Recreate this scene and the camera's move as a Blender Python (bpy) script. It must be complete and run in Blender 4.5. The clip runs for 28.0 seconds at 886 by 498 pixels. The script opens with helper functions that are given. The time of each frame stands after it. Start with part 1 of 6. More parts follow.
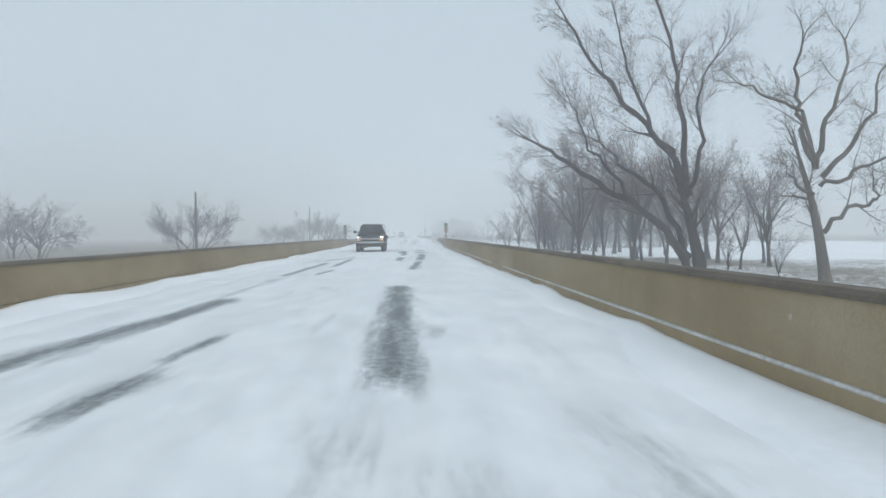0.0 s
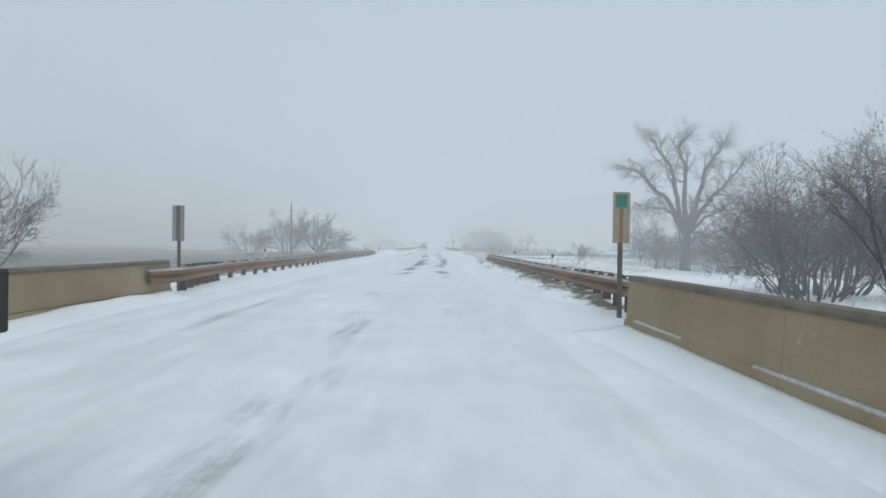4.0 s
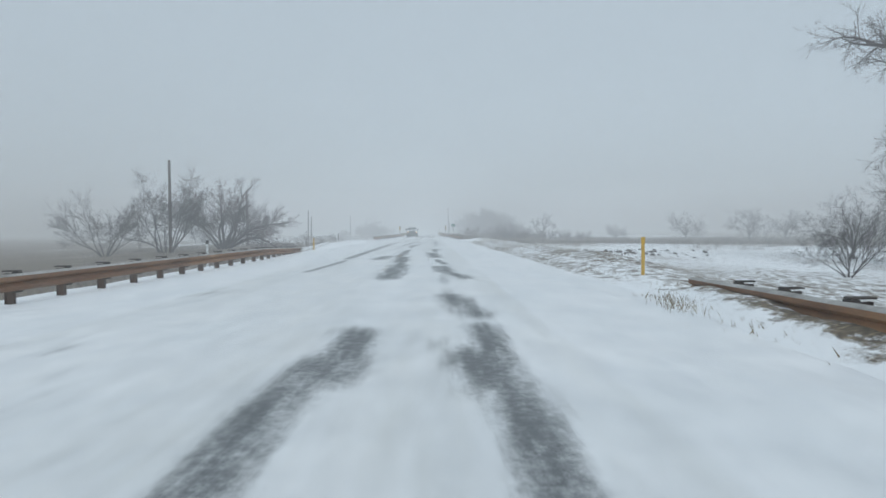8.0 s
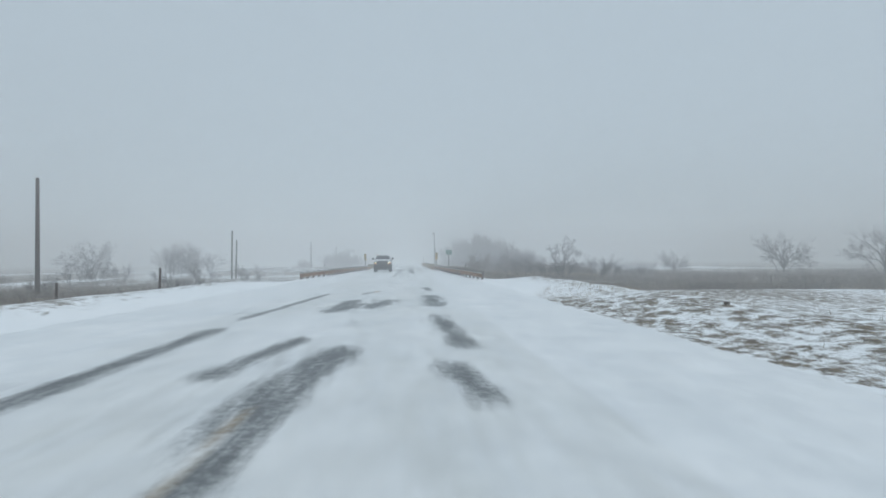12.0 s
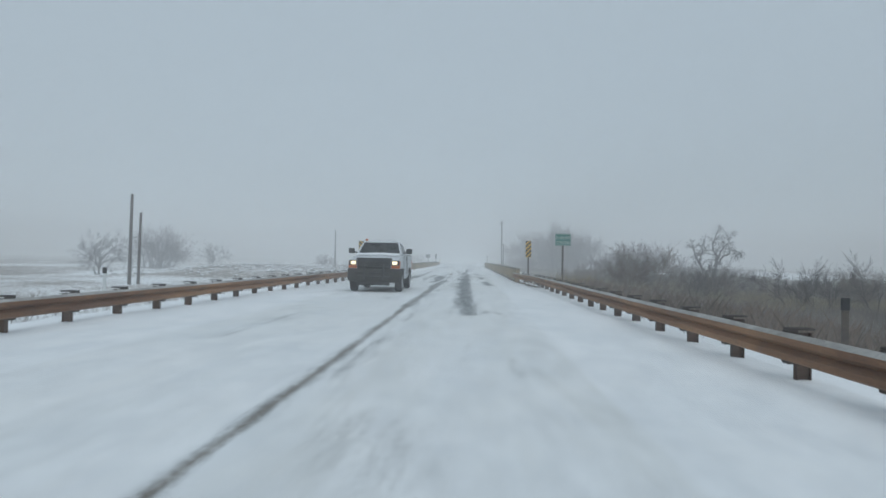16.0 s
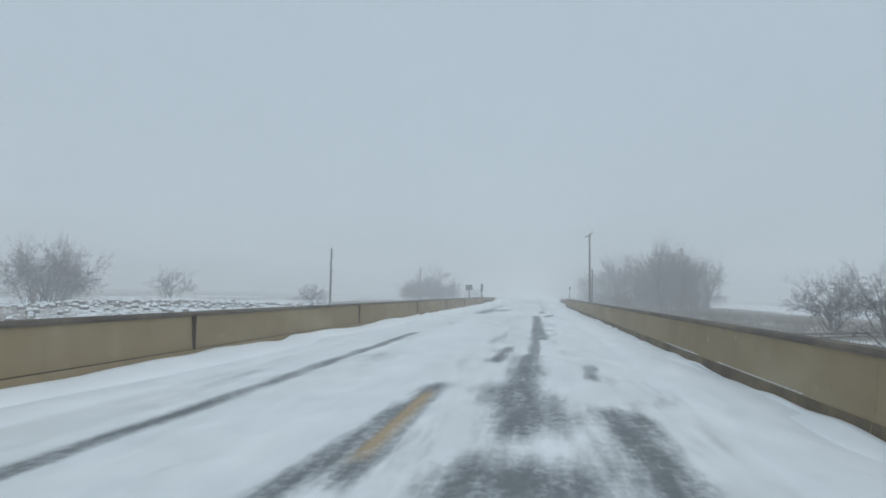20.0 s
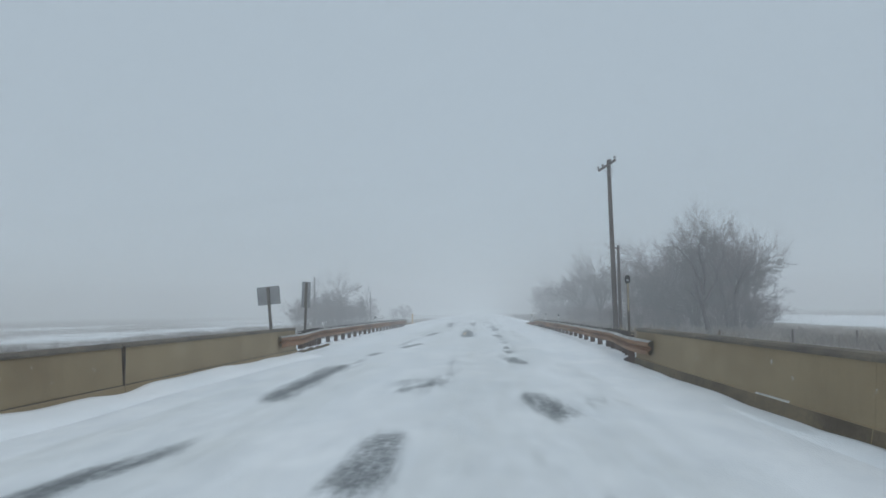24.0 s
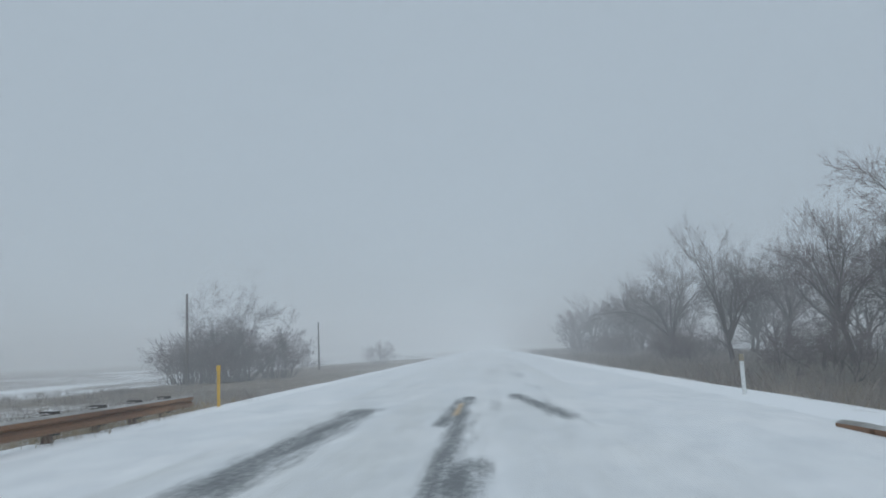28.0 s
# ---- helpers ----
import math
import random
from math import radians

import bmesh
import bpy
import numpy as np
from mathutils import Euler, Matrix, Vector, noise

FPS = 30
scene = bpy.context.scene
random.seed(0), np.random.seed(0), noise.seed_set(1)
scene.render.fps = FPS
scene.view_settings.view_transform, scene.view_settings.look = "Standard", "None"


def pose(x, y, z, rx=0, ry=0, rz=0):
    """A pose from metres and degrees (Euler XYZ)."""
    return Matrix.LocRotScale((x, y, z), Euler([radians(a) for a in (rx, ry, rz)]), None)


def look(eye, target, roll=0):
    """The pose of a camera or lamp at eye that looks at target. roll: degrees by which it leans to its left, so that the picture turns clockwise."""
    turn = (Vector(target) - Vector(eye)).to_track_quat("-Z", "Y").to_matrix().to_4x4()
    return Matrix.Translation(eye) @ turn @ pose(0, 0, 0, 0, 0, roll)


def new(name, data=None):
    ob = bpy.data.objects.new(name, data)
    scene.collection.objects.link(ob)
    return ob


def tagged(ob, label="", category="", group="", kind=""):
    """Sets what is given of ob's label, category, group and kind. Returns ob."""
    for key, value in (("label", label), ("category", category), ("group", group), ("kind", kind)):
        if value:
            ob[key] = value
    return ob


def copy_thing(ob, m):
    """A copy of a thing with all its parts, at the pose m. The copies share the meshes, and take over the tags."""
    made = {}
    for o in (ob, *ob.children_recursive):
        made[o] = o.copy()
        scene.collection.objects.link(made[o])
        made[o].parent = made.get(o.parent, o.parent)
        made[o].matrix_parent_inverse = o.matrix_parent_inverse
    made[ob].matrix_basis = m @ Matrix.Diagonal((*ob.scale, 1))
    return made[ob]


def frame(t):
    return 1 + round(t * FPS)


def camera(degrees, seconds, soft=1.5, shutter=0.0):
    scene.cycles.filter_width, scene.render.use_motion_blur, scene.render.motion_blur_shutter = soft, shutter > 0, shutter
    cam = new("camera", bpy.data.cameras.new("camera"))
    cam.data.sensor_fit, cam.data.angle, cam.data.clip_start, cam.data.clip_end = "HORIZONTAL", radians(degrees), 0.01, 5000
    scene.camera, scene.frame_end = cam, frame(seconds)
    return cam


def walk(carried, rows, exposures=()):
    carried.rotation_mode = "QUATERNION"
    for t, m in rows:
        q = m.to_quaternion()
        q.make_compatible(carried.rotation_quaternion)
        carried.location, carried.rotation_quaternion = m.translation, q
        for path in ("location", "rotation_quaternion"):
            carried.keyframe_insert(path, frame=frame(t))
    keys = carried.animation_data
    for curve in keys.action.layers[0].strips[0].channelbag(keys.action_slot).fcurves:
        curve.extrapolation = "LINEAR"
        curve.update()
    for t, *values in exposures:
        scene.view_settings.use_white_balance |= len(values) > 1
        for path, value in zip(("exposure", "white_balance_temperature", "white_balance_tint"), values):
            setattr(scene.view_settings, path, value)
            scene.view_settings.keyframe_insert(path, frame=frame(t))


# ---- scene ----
cam = camera(62.2, 28.0, soft=1.6)

# seconds, place, then yaw (to the left), pitch (up) and roll of the driven camera
PATH = [
    (0, 1.69, 0.00, 1.21, -2.43, -1.17, -0.47),
    (1, 1.61, 13.77, 1.24, -2.18, -1.14, -0.36),
    (2, 1.62, 27.50, 1.24, -2.02, -0.12, -0.31),
    (3, 1.72, 41.21, 1.26, -1.50, -0.99, -0.26),
    (3.5, 1.64, 48.05, 1.26, -0.49, -0.34, 1.01),
    (5.5, 1.55, 75.22, 1.25, -1.45, -0.25, -1.15),
    (6, 1.56, 82.01, 1.26, -2.38, -0.89, -0.83),
    (7, 1.59, 95.87, 1.26, -1.48, -1.38, -1.59),
    (8, 1.63, 109.62, 1.25, -1.02, -1.41, -0.44),
    (9, 1.57, 123.50, 1.25, -1.63, 0.97, -0.50),
    (10, 1.38, 137.55, 1.26, -1.97, -0.04, 1.00),
    (11, 1.50, 151.68, 1.25, -2.27, -0.21, -1.08),
    (12, 1.51, 166.27, 1.25, -2.52, 0.94, -0.44),
    (13, 1.59, 180.90, 1.25, -2.75, 1.05, 1.72),
    (13.5, 1.62, 188.26, 1.25, -1.81, 1.07, -0.06),
    (15.5, 1.84, 217.88, 1.26, 0.31, 1.92, -0.77),
    (16, 1.83, 225.17, 1.30, 2.16, 0.81, 1.00),
    (17, 1.93, 239.94, 1.22, 1.58, 1.77, 0.49),
    (18, 1.82, 254.59, 1.21, 0.70, 1.58, 1.65),
    (18.5, 1.67, 261.85, 1.22, 1.31, 2.18, 0.95),
    (19, 1.66, 269.14, 1.23, 3.50, 4.38, 5.26),
    (20, 1.45, 283.84, 1.27, 7.36, 3.38, 1.19),
    (20.5, 1.41, 291.29, 1.26, 7.09, 2.49, -3.06),
    (22.5, 1.16, 321.86, 1.26, 3.21, 3.10, -0.69),
    (23, 1.09, 329.62, 1.25, 2.16, 3.75, 0.09),
    (24, 1.06, 345.27, 1.26, 2.91, 4.87, -0.78),
    (24.5, 1.01, 353.18, 1.24, 3.25, 6.76, -0.75),
    (25, 0.98, 361.04, 1.29, 3.31, 6.32, 0.03),
    (26, 0.82, 376.58, 1.28, 1.66, 5.17, -1.70),
    (27, 0.94, 392.56, 1.28, 2.17, 7.20, -1.13),
    (28, 0.82, 408.05, 1.26, 3.27, 7.73, -2.53),
]


def aim(x, y, z, yaw, pitch, roll):
    """The pose of the eye at a place of the road, from yaw, pitch and roll in degrees."""
    return pose(x, y, z) @ pose(0, 0, 0, 0, 0, yaw) @ pose(0, 0, 0, 90 + pitch, 0, 0) @ pose(0, 0, 0, 0, 0, roll)


walk(cam, [(t, aim(*p)) for t, *p in PATH], exposures=[(0, 0.05, 6500, 10), (6, -0.12, 6500, 10), (11, -0.22, 6450, 9.5), (13.5, -0.17, 6420, 9.2), (16, -0.33, 6380, 9), (19, -0.20, 6380, 9), (20, -0.20, 6380, 9), (23, -0.28, 6370, 9.5), (25, -0.38, 6360, 10), (28, -0.40, 6360, 10.5)])

# ---- sky and light ----
world = bpy.data.worlds.new("world")
scene.world = world
world.use_nodes = True
wn, wl = world.node_tree.nodes, world.node_tree.links
back = wn["Background"]
sky = wn.new("ShaderNodeTexSky")
sky.sky_type, sky.sun_disc, sky.sun_elevation, sky.sun_rotation = "NISHITA", False, radians(28), radians(200)
dim = wn.new("ShaderNodeMix")
dim.data_type, dim.blend_type = "RGBA", "MULTIPLY"
dim.inputs[0].default_value, dim.inputs[7].default_value = 1.0, (0.08, 0.08, 0.08, 1)
cloud = wn.new("ShaderNodeMix")
cloud.data_type = "RGBA"
cloud.inputs[0].default_value, cloud.inputs[7].default_value = 0.93, (0.538, 0.643, 0.726, 1)
wl.new(sky.outputs[0], dim.inputs[6])
wl.new(dim.outputs[2], cloud.inputs[6])
wl.new(cloud.outputs[2], back.inputs[0])
back.inputs[1].default_value = 1.0

sun = new("sun", bpy.data.lights.new("sun", "SUN"))
sun.data.energy, sun.data.angle, sun.data.color = 1.08, radians(40), (0.95, 0.98, 1.0)
sun.matrix_world = look((0, 0, 80), (-12, 40, 60 - 22))

# the air, thick with fine blown snow: a low bank of it over the whole place
haze = bpy.data.materials.new("blown_snow")
haze.use_nodes = True
hn = haze.node_tree.nodes
hn.remove(hn["Principled BSDF"])
scatter = hn.new("ShaderNodeVolumeScatter")
scatter.inputs["Color"].default_value, scatter.inputs["Density"].default_value = (1.0, 1.0, 1.0, 1), 0.0047
haze.node_tree.links.new(scatter.outputs[0], hn["Material Output"].inputs["Volume"])
bm = bmesh.new()
bmesh.ops.create_cube(bm, size=1, matrix=Matrix.Translation((0, 650, 7.5)) @ Matrix.Diagonal((1800, 1900, 27, 1)))
air = bpy.data.meshes.new("blowing_snow")
bm.to_mesh(air)
bm.free()
air.materials.append(haze)
tagged(new("blowing_snow", air), "fine snow blowing low over road and fields", "blown snow", kind="stuff")
scene.cycles.volume_bounces = 6


# ---- materials ----
def shader(name):
    m = bpy.data.materials.new(name)
    m.use_nodes = True
    nodes, links = m.node_tree.nodes, m.node_tree.links
    return m, nodes, links, nodes["Principled BSDF"]


def put(node, **values):
    for key, value in values.items():
        node.inputs[key.replace("_", " ")].default_value = value
    return node


def noise_node(nodes, links, scale, detail=4.0, stretch=(1, 1, 1), rough=0.55):
    """Noise at real size: scale is in waves a metre, stretched by axis."""
    coord, mapping, tex = nodes.new("ShaderNodeTexCoord"), nodes.new("ShaderNodeMapping"), nodes.new("ShaderNodeTexNoise")
    mapping.inputs["Scale"].default_value = stretch
    put(tex, Scale=scale, Detail=detail, Roughness=rough)
    links.new(coord.outputs["Object"], mapping.inputs["Vector"])
    links.new(mapping.outputs[0], tex.inputs["Vector"])
    return tex.outputs["Fac"]


def ramp_node(nodes, links, fac, stops):
    r = nodes.new("ShaderNodeValToRGB")
    while len(r.color_ramp.elements) < len(stops):
        r.color_ramp.elements.new(0.5)
    for e, (at, c) in zip(r.color_ramp.elements, stops):
        e.position, e.color = at, (*c, 1) if len(c) == 3 else c
    links.new(fac, r.inputs[0])
    return r.outputs[0]


def mix_node(nodes, links, fac, a, b, blend="MIX"):
    n = nodes.new("ShaderNodeMix")
    n.data_type, n.blend_type = "RGBA", blend
    for value, socket in ((fac, n.inputs[0]), (a, n.inputs[6]), (b, n.inputs[7])):
        if isinstance(value, (int, float)):
            socket.default_value = value
        elif isinstance(value, tuple):
            socket.default_value = (*value, 1)
        else:
            links.new(value, socket)
    return n.outputs[2]


def math_node(nodes, links, op, a, b, clamp=False):
    n = nodes.new("ShaderNodeMath")
    n.operation, n.use_clamp = op, clamp
    for value, socket in ((a, n.inputs[0]), (b, n.inputs[1])):
        if isinstance(value, (int, float)):
            socket.default_value = value
        else:
            links.new(value, socket)
    return n.outputs[0]


def bump_node(nodes, links, fac, strength, distance, bsdf):
    b = nodes.new("ShaderNodeBump")
    put(b, Strength=strength, Distance=distance)
    links.new(fac, b.inputs["Height"])
    links.new(b.outputs[0], bsdf.inputs["Normal"])


def surface(name, dark, light, coarse, fine, rough=0.8, metal=0.0, bump=0.4, depth=0.01, stretch=(1, 1, 1), grain=0.35, vary=0.0):
    """A plain worn surface: two colours in broad stains, a fine grain over them, and fine relief."""
    m, nodes, links, bsdf = shader(name)
    broad = noise_node(nodes, links, coarse, 5.0, stretch)
    small = noise_node(nodes, links, fine, 6.0, stretch, 0.65)
    col = ramp_node(nodes, links, broad, [(0.36, dark), (0.64, light)])
    grey = ramp_node(nodes, links, small, [(0.3, (1 - grain,) * 3), (0.7, (1 + 0.3 * grain,) * 3)])
    col = mix_node(nodes, links, 1.0, col, grey, "MULTIPLY")
    if vary:
        info = nodes.new("ShaderNodeObjectInfo")
        each = ramp_node(nodes, links, info.outputs["Random"], [(0.0, (1 - vary,) * 3), (1.0, (1 + vary,) * 3)])
        col = mix_node(nodes, links, 1.0, col, each, "MULTIPLY")
    links.new(col, bsdf.inputs["Base Color"])
    put(bsdf, Roughness=rough, Metallic=metal)
    bump_node(nodes, links, small, bump, depth, bsdf)
    return m


def plain(name, colour, rough=0.5, metal=0.0, glow=0.0):
    m, nodes, links, bsdf = shader(name)
    put(bsdf, Base_Color=(*colour, 1), Roughness=rough, Metallic=metal)
    if glow:
        put(bsdf, Emission_Color=(*colour, 1), Emission_Strength=glow)
    return m


SNOW_A, SNOW_B = (0.85, 0.875, 0.895), (0.93, 0.94, 0.95)


def road_material():
    """Trodden and blown snow over asphalt; the attributes say where the wind and wheels have laid the road bare and where its line is painted."""
    m, nodes, links, bsdf = shader("snowy_road")
    bare, paint, dirt = (nodes.new("ShaderNodeAttribute") for _ in range(3))
    bare.attribute_name, paint.attribute_name, dirt.attribute_name = "bare", "paint", "dirt"
    streak = noise_node(nodes, links, 2.2, 5.0, (2.2, 0.26, 1), 0.58)
    crumb = noise_node(nodes, links, 9.0, 5.0, (1.2, 0.7, 1), 0.7)
    fine = noise_node(nodes, links, 70.0, 3.0)
    broad = noise_node(nodes, links, 0.5, 4.0, (1.4, 0.45, 1))
    asphalt = ramp_node(nodes, links, fine, [(0.3, (0.045, 0.055, 0.06)), (0.7, (0.115, 0.125, 0.13))])
    paint_col = mix_node(nodes, links, crumb, (0.52, 0.27, 0.05), (0.62, 0.40, 0.12))
    road = mix_node(nodes, links, paint.outputs["Fac"], asphalt, paint_col)
    drift = noise_node(nodes, links, 1.5, 6.0, (1.3, 0.5, 1), 0.66)
    snow = ramp_node(nodes, links, broad, [(0.32, SNOW_A), (0.66, SNOW_B)])
    snow = mix_node(nodes, links, 1.0, snow, ramp_node(nodes, links, drift, [(0.30, (0.84, 0.85, 0.865)), (0.62, (1.0, 1.0, 1.0))]), "MULTIPLY")
    snow = mix_node(nodes, links, math_node(nodes, links, "MULTIPLY", dirt.outputs["Fac"], streak), snow, (0.50, 0.50, 0.46))
    ripple = math_node(nodes, links, "MULTIPLY", bare.outputs["Fac"], 1.2)
    edge = math_node(nodes, links, "ADD", bare.outputs["Fac"], math_node(nodes, links, "MULTIPLY", math_node(nodes, links, "SUBTRACT", streak, 0.5), 1.0))
    edge = math_node(nodes, links, "ADD", edge, math_node(nodes, links, "MULTIPLY", math_node(nodes, links, "SUBTRACT", crumb, 0.5), ripple))
    cover = nodes.new("ShaderNodeMapRange")
    cover.interpolation_type = "SMOOTHSTEP"
    put(cover, From_Min=0.18, From_Max=0.95, To_Min=0.0, To_Max=0.94)
    links.new(edge, cover.inputs["Value"])
    links.new(mix_node(nodes, links, cover.outputs[0], snow, road), bsdf.inputs["Base Color"])
    rough = nodes.new("ShaderNodeMapRange")
    put(rough, To_Min=0.75, To_Max=0.5)
    links.new(cover.outputs[0], rough.inputs["Value"])
    links.new(rough.outputs[0], bsdf.inputs["Roughness"])
    bump_node(nodes, links, mix_node(nodes, links, 0.4, streak, crumb), 0.35, 0.03, bsdf)
    return m


def ground_material():
    """Snow-covered fields with dead grass and soil showing through where the attribute says so."""
    m, nodes, links, bsdf = shader("snowy_field")
    grass = nodes.new("ShaderNodeAttribute")
    grass.attribute_name = "grass"
    broad = noise_node(nodes, links, 0.12, 6.0, (1, 0.6, 1), 0.6)
    tuft = noise_node(nodes, links, 3.6, 7.0, (1, 0.45, 1), 0.78)
    fine = noise_node(nodes, links, 14.0, 4.0)
    soil = ramp_node(nodes, links, fine, [(0.3, (0.055, 0.045, 0.035)), (0.55, (0.17, 0.13, 0.085)), (0.75, (0.34, 0.28, 0.18))])
    snow = ramp_node(nodes, links, broad, [(0.3, SNOW_A), (0.7, SNOW_B)])
    edge = math_node(nodes, links, "ADD", grass.outputs["Fac"], math_node(nodes, links, "MULTIPLY", math_node(nodes, links, "SUBTRACT", tuft, 0.5), 2.2))
    edge = math_node(nodes, links, "ADD", edge, math_node(nodes, links, "MULTIPLY", math_node(nodes, links, "SUBTRACT", broad, 0.5), 0.7))
    cover = nodes.new("ShaderNodeMapRange")
    cover.interpolation_type = "SMOOTHSTEP"
    put(cover, From_Min=0.4, From_Max=0.75)
    links.new(edge, cover.inputs["Value"])
    links.new(mix_node(nodes, links, cover.outputs[0], snow, soil), bsdf.inputs["Base Color"])
    put(bsdf, Roughness=0.85)
    bump_node(nodes, links, mix_node(nodes, links, 0.5, tuft, fine), 0.5, 0.06, bsdf)
    return m


def concrete_material():
    """Old parapet concrete: tan, with dark runs down its face and pale worn patches."""
    m, nodes, links, bsdf = shader("weathered_concrete")
    broad = noise_node(nodes, links, 0.5, 5.0, (1, 0.5, 1.6))
    runs = noise_node(nodes, links, 1.6, 5.0, (1, 1, 0.3), 0.65)
    fine = noise_node(nodes, links, 45.0, 5.0)
    col = ramp_node(nodes, links, broad, [(0.3, (0.235, 0.170, 0.092)), (0.55, (0.312, 0.238, 0.138)), (0.75, (0.375, 0.305, 0.20))])
    col = mix_node(nodes, links, 1.0, col, ramp_node(nodes, links, runs, [(0.3, (0.9, 0.89, 0.87)), (0.6, (1.03, 1.03, 1.03))]), "MULTIPLY")
    col = mix_node(nodes, links, 1.0, col, ramp_node(nodes, links, fine, [(0.3, (0.85,) * 3), (0.7, (1.1,) * 3)]), "MULTIPLY")
    splat = noise_node(nodes, links, 6.5, 4.0, (1, 0.8, 1.2), 0.6)
    col = mix_node(nodes, links, ramp_node(nodes, links, splat, [(0.665, (0, 0, 0)), (0.74, (0.45,) * 3)]), col, (0.62, 0.61, 0.58))
    links.new(col, bsdf.inputs["Base Color"])
    put(bsdf, Roughness=0.9)
    bump_node(nodes, links, fine, 0.35, 0.004, bsdf)
    return m


def glass_material(name, tint, rough=0.08):
    m, nodes, links, bsdf = shader(name)
    smear = noise_node(nodes, links, 6.0, 4.0)
    links.new(ramp_node(nodes, links, smear, [(0.35, tint), (0.7, tuple(min(1, c * 1.9 + 0.03) for c in tint))]), bsdf.inputs["Base Color"])
    put(bsdf, Roughness=rough, IOR=1.5, Specular_IOR_Level=0.2)
    return m


def paint_material(name, colour, spatter, amount, rough=0.42):
    """Vehicle paint, dulled by spray and dusted with blown snow."""
    m, nodes, links, bsdf = shader(name)
    specks = noise_node(nodes, links, 26.0, 5.0, (1, 1, 1), 0.75)
    veil = noise_node(nodes, links, 2.0, 4.0)
    base = mix_node(nodes, links, ramp_node(nodes, links, veil, [(0.4, (0, 0, 0)), (0.75, (0.35 * amount,) * 3)]), colour, spatter)
    snowed = ramp_node(nodes, links, specks, [(0.64, (0, 0, 0)), (0.70, (amount,) * 3)])
    links.new(mix_node(nodes, links, snowed, base, (0.75, 0.78, 0.82)), bsdf.inputs["Base Color"])
    put(bsdf, Roughness=rough, Specular_IOR_Level=0.03 if max(colour) < 0.1 else 0.5)
    bump_node(nodes, links, specks, 0.05, 0.002, bsdf)
    return m


ROAD, GROUND, CONCRETE = road_material(), ground_material(), concrete_material()
SNOW = surface("packed_snow", SNOW_A, SNOW_B, 0.6, 8.0, rough=0.8, bump=0.4, depth=0.02, grain=0.08)
COPING = surface("stained_coping", (0.11, 0.09, 0.07), (0.20, 0.165, 0.12), 1.2, 40.0, rough=0.9)
BROWN_CONCRETE = surface("brown_concrete", (0.085, 0.06, 0.032), (0.20, 0.15, 0.085), 1.3, 30.0, rough=0.9, stretch=(1, 0.8, 1))
RUST = surface("weathering_steel", (0.185, 0.085, 0.038), (0.34, 0.175, 0.08), 1.1, 30.0, rough=0.75, metal=0.15, bump=0.2, depth=0.003, stretch=(1, 0.3, 2), vary=0.12)
RUST_DARK = surface("dark_weathering_steel", (0.045, 0.03, 0.024), (0.10, 0.06, 0.04), 2.0, 40.0, rough=0.85, bump=0.3, depth=0.004, vary=0.2)
BLOCK = surface("wet_dark_timber", (0.025, 0.02, 0.018), (0.06, 0.048, 0.04), 2.0, 30.0, rough=0.9, stretch=(1, 1, 0.3), vary=0.2)
BARK = surface("grey_brown_bark", (0.026, 0.019, 0.021), (0.060, 0.045, 0.048), 0.9, 14.0, rough=0.95, bump=0.8, depth=0.03, stretch=(1, 1, 0.35))
BARK_PALE = surface("pale_weathered_bark", (0.09, 0.075, 0.065), (0.20, 0.17, 0.15), 0.8, 12.0, rough=0.95, bump=0.8, depth=0.03, stretch=(1, 1, 0.3))
TWIG = surface("bare_twigs", (0.034, 0.026, 0.028), (0.075, 0.057, 0.06), 0.5, 6.0, rough=0.95, bump=0.0)
TWIG_RED = surface("reddish_twigs", (0.082, 0.052, 0.056), (0.145, 0.098, 0.102), 0.5, 6.0, rough=0.95, bump=0.0)
STRAW = surface("dead_grass", (0.21, 0.165, 0.11), (0.40, 0.33, 0.22), 0.25, 5.0, rough=0.95, bump=0.0)
STRAW_GREY = surface("frosted_dead_grass", (0.17, 0.15, 0.135), (0.32, 0.285, 0.25), 0.25, 5.0, rough=0.95, bump=0.0)
WEED = surface("brown_dead_weeds", (0.125, 0.098, 0.084), (0.26, 0.21, 0.175), 0.3, 6.0, rough=0.95, bump=0.0)
POLE = surface("weathered_pole_wood", (0.05, 0.033, 0.029), (0.105, 0.074, 0.064), 1.0, 20.0, rough=0.9, stretch=(1, 1, 0.1), bump=0.5)
GALV = surface("galvanised_steel", (0.30, 0.31, 0.32), (0.42, 0.43, 0.44), 2.0, 30.0, rough=0.5, metal=0.6, bump=0.05)
SIGN_BACK = surface("dull_aluminium", (0.23, 0.235, 0.24), (0.32, 0.325, 0.33), 1.5, 20.0, rough=0.6, metal=0.4, bump=0.05)
SIGN_POST = surface("dark_sign_post", (0.09, 0.075, 0.065), (0.15, 0.125, 0.105), 3.0, 30.0, rough=0.7, metal=0.3)
GREEN = surface("green_sign_sheeting", (0.005, 0.13, 0.095), (0.008, 0.175, 0.13), 1.5, 25.0, rough=0.5, grain=0.1, bump=0.02)
YELLOW = surface("yellow_sheeting", (0.55, 0.32, 0.03), (0.66, 0.42, 0.06), 2.0, 25.0, rough=0.5, grain=0.1, bump=0.02)
PALE_YELLOW = surface("faded_sheeting", (0.24, 0.205, 0.145), (0.34, 0.295, 0.21), 2.0, 20.0, rough=0.6, grain=0.15, bump=0.02)
BLACK = surface("black_sheeting", (0.012, 0.012, 0.014), (0.03, 0.03, 0.03), 2.0, 25.0, rough=0.6, bump=0.02)
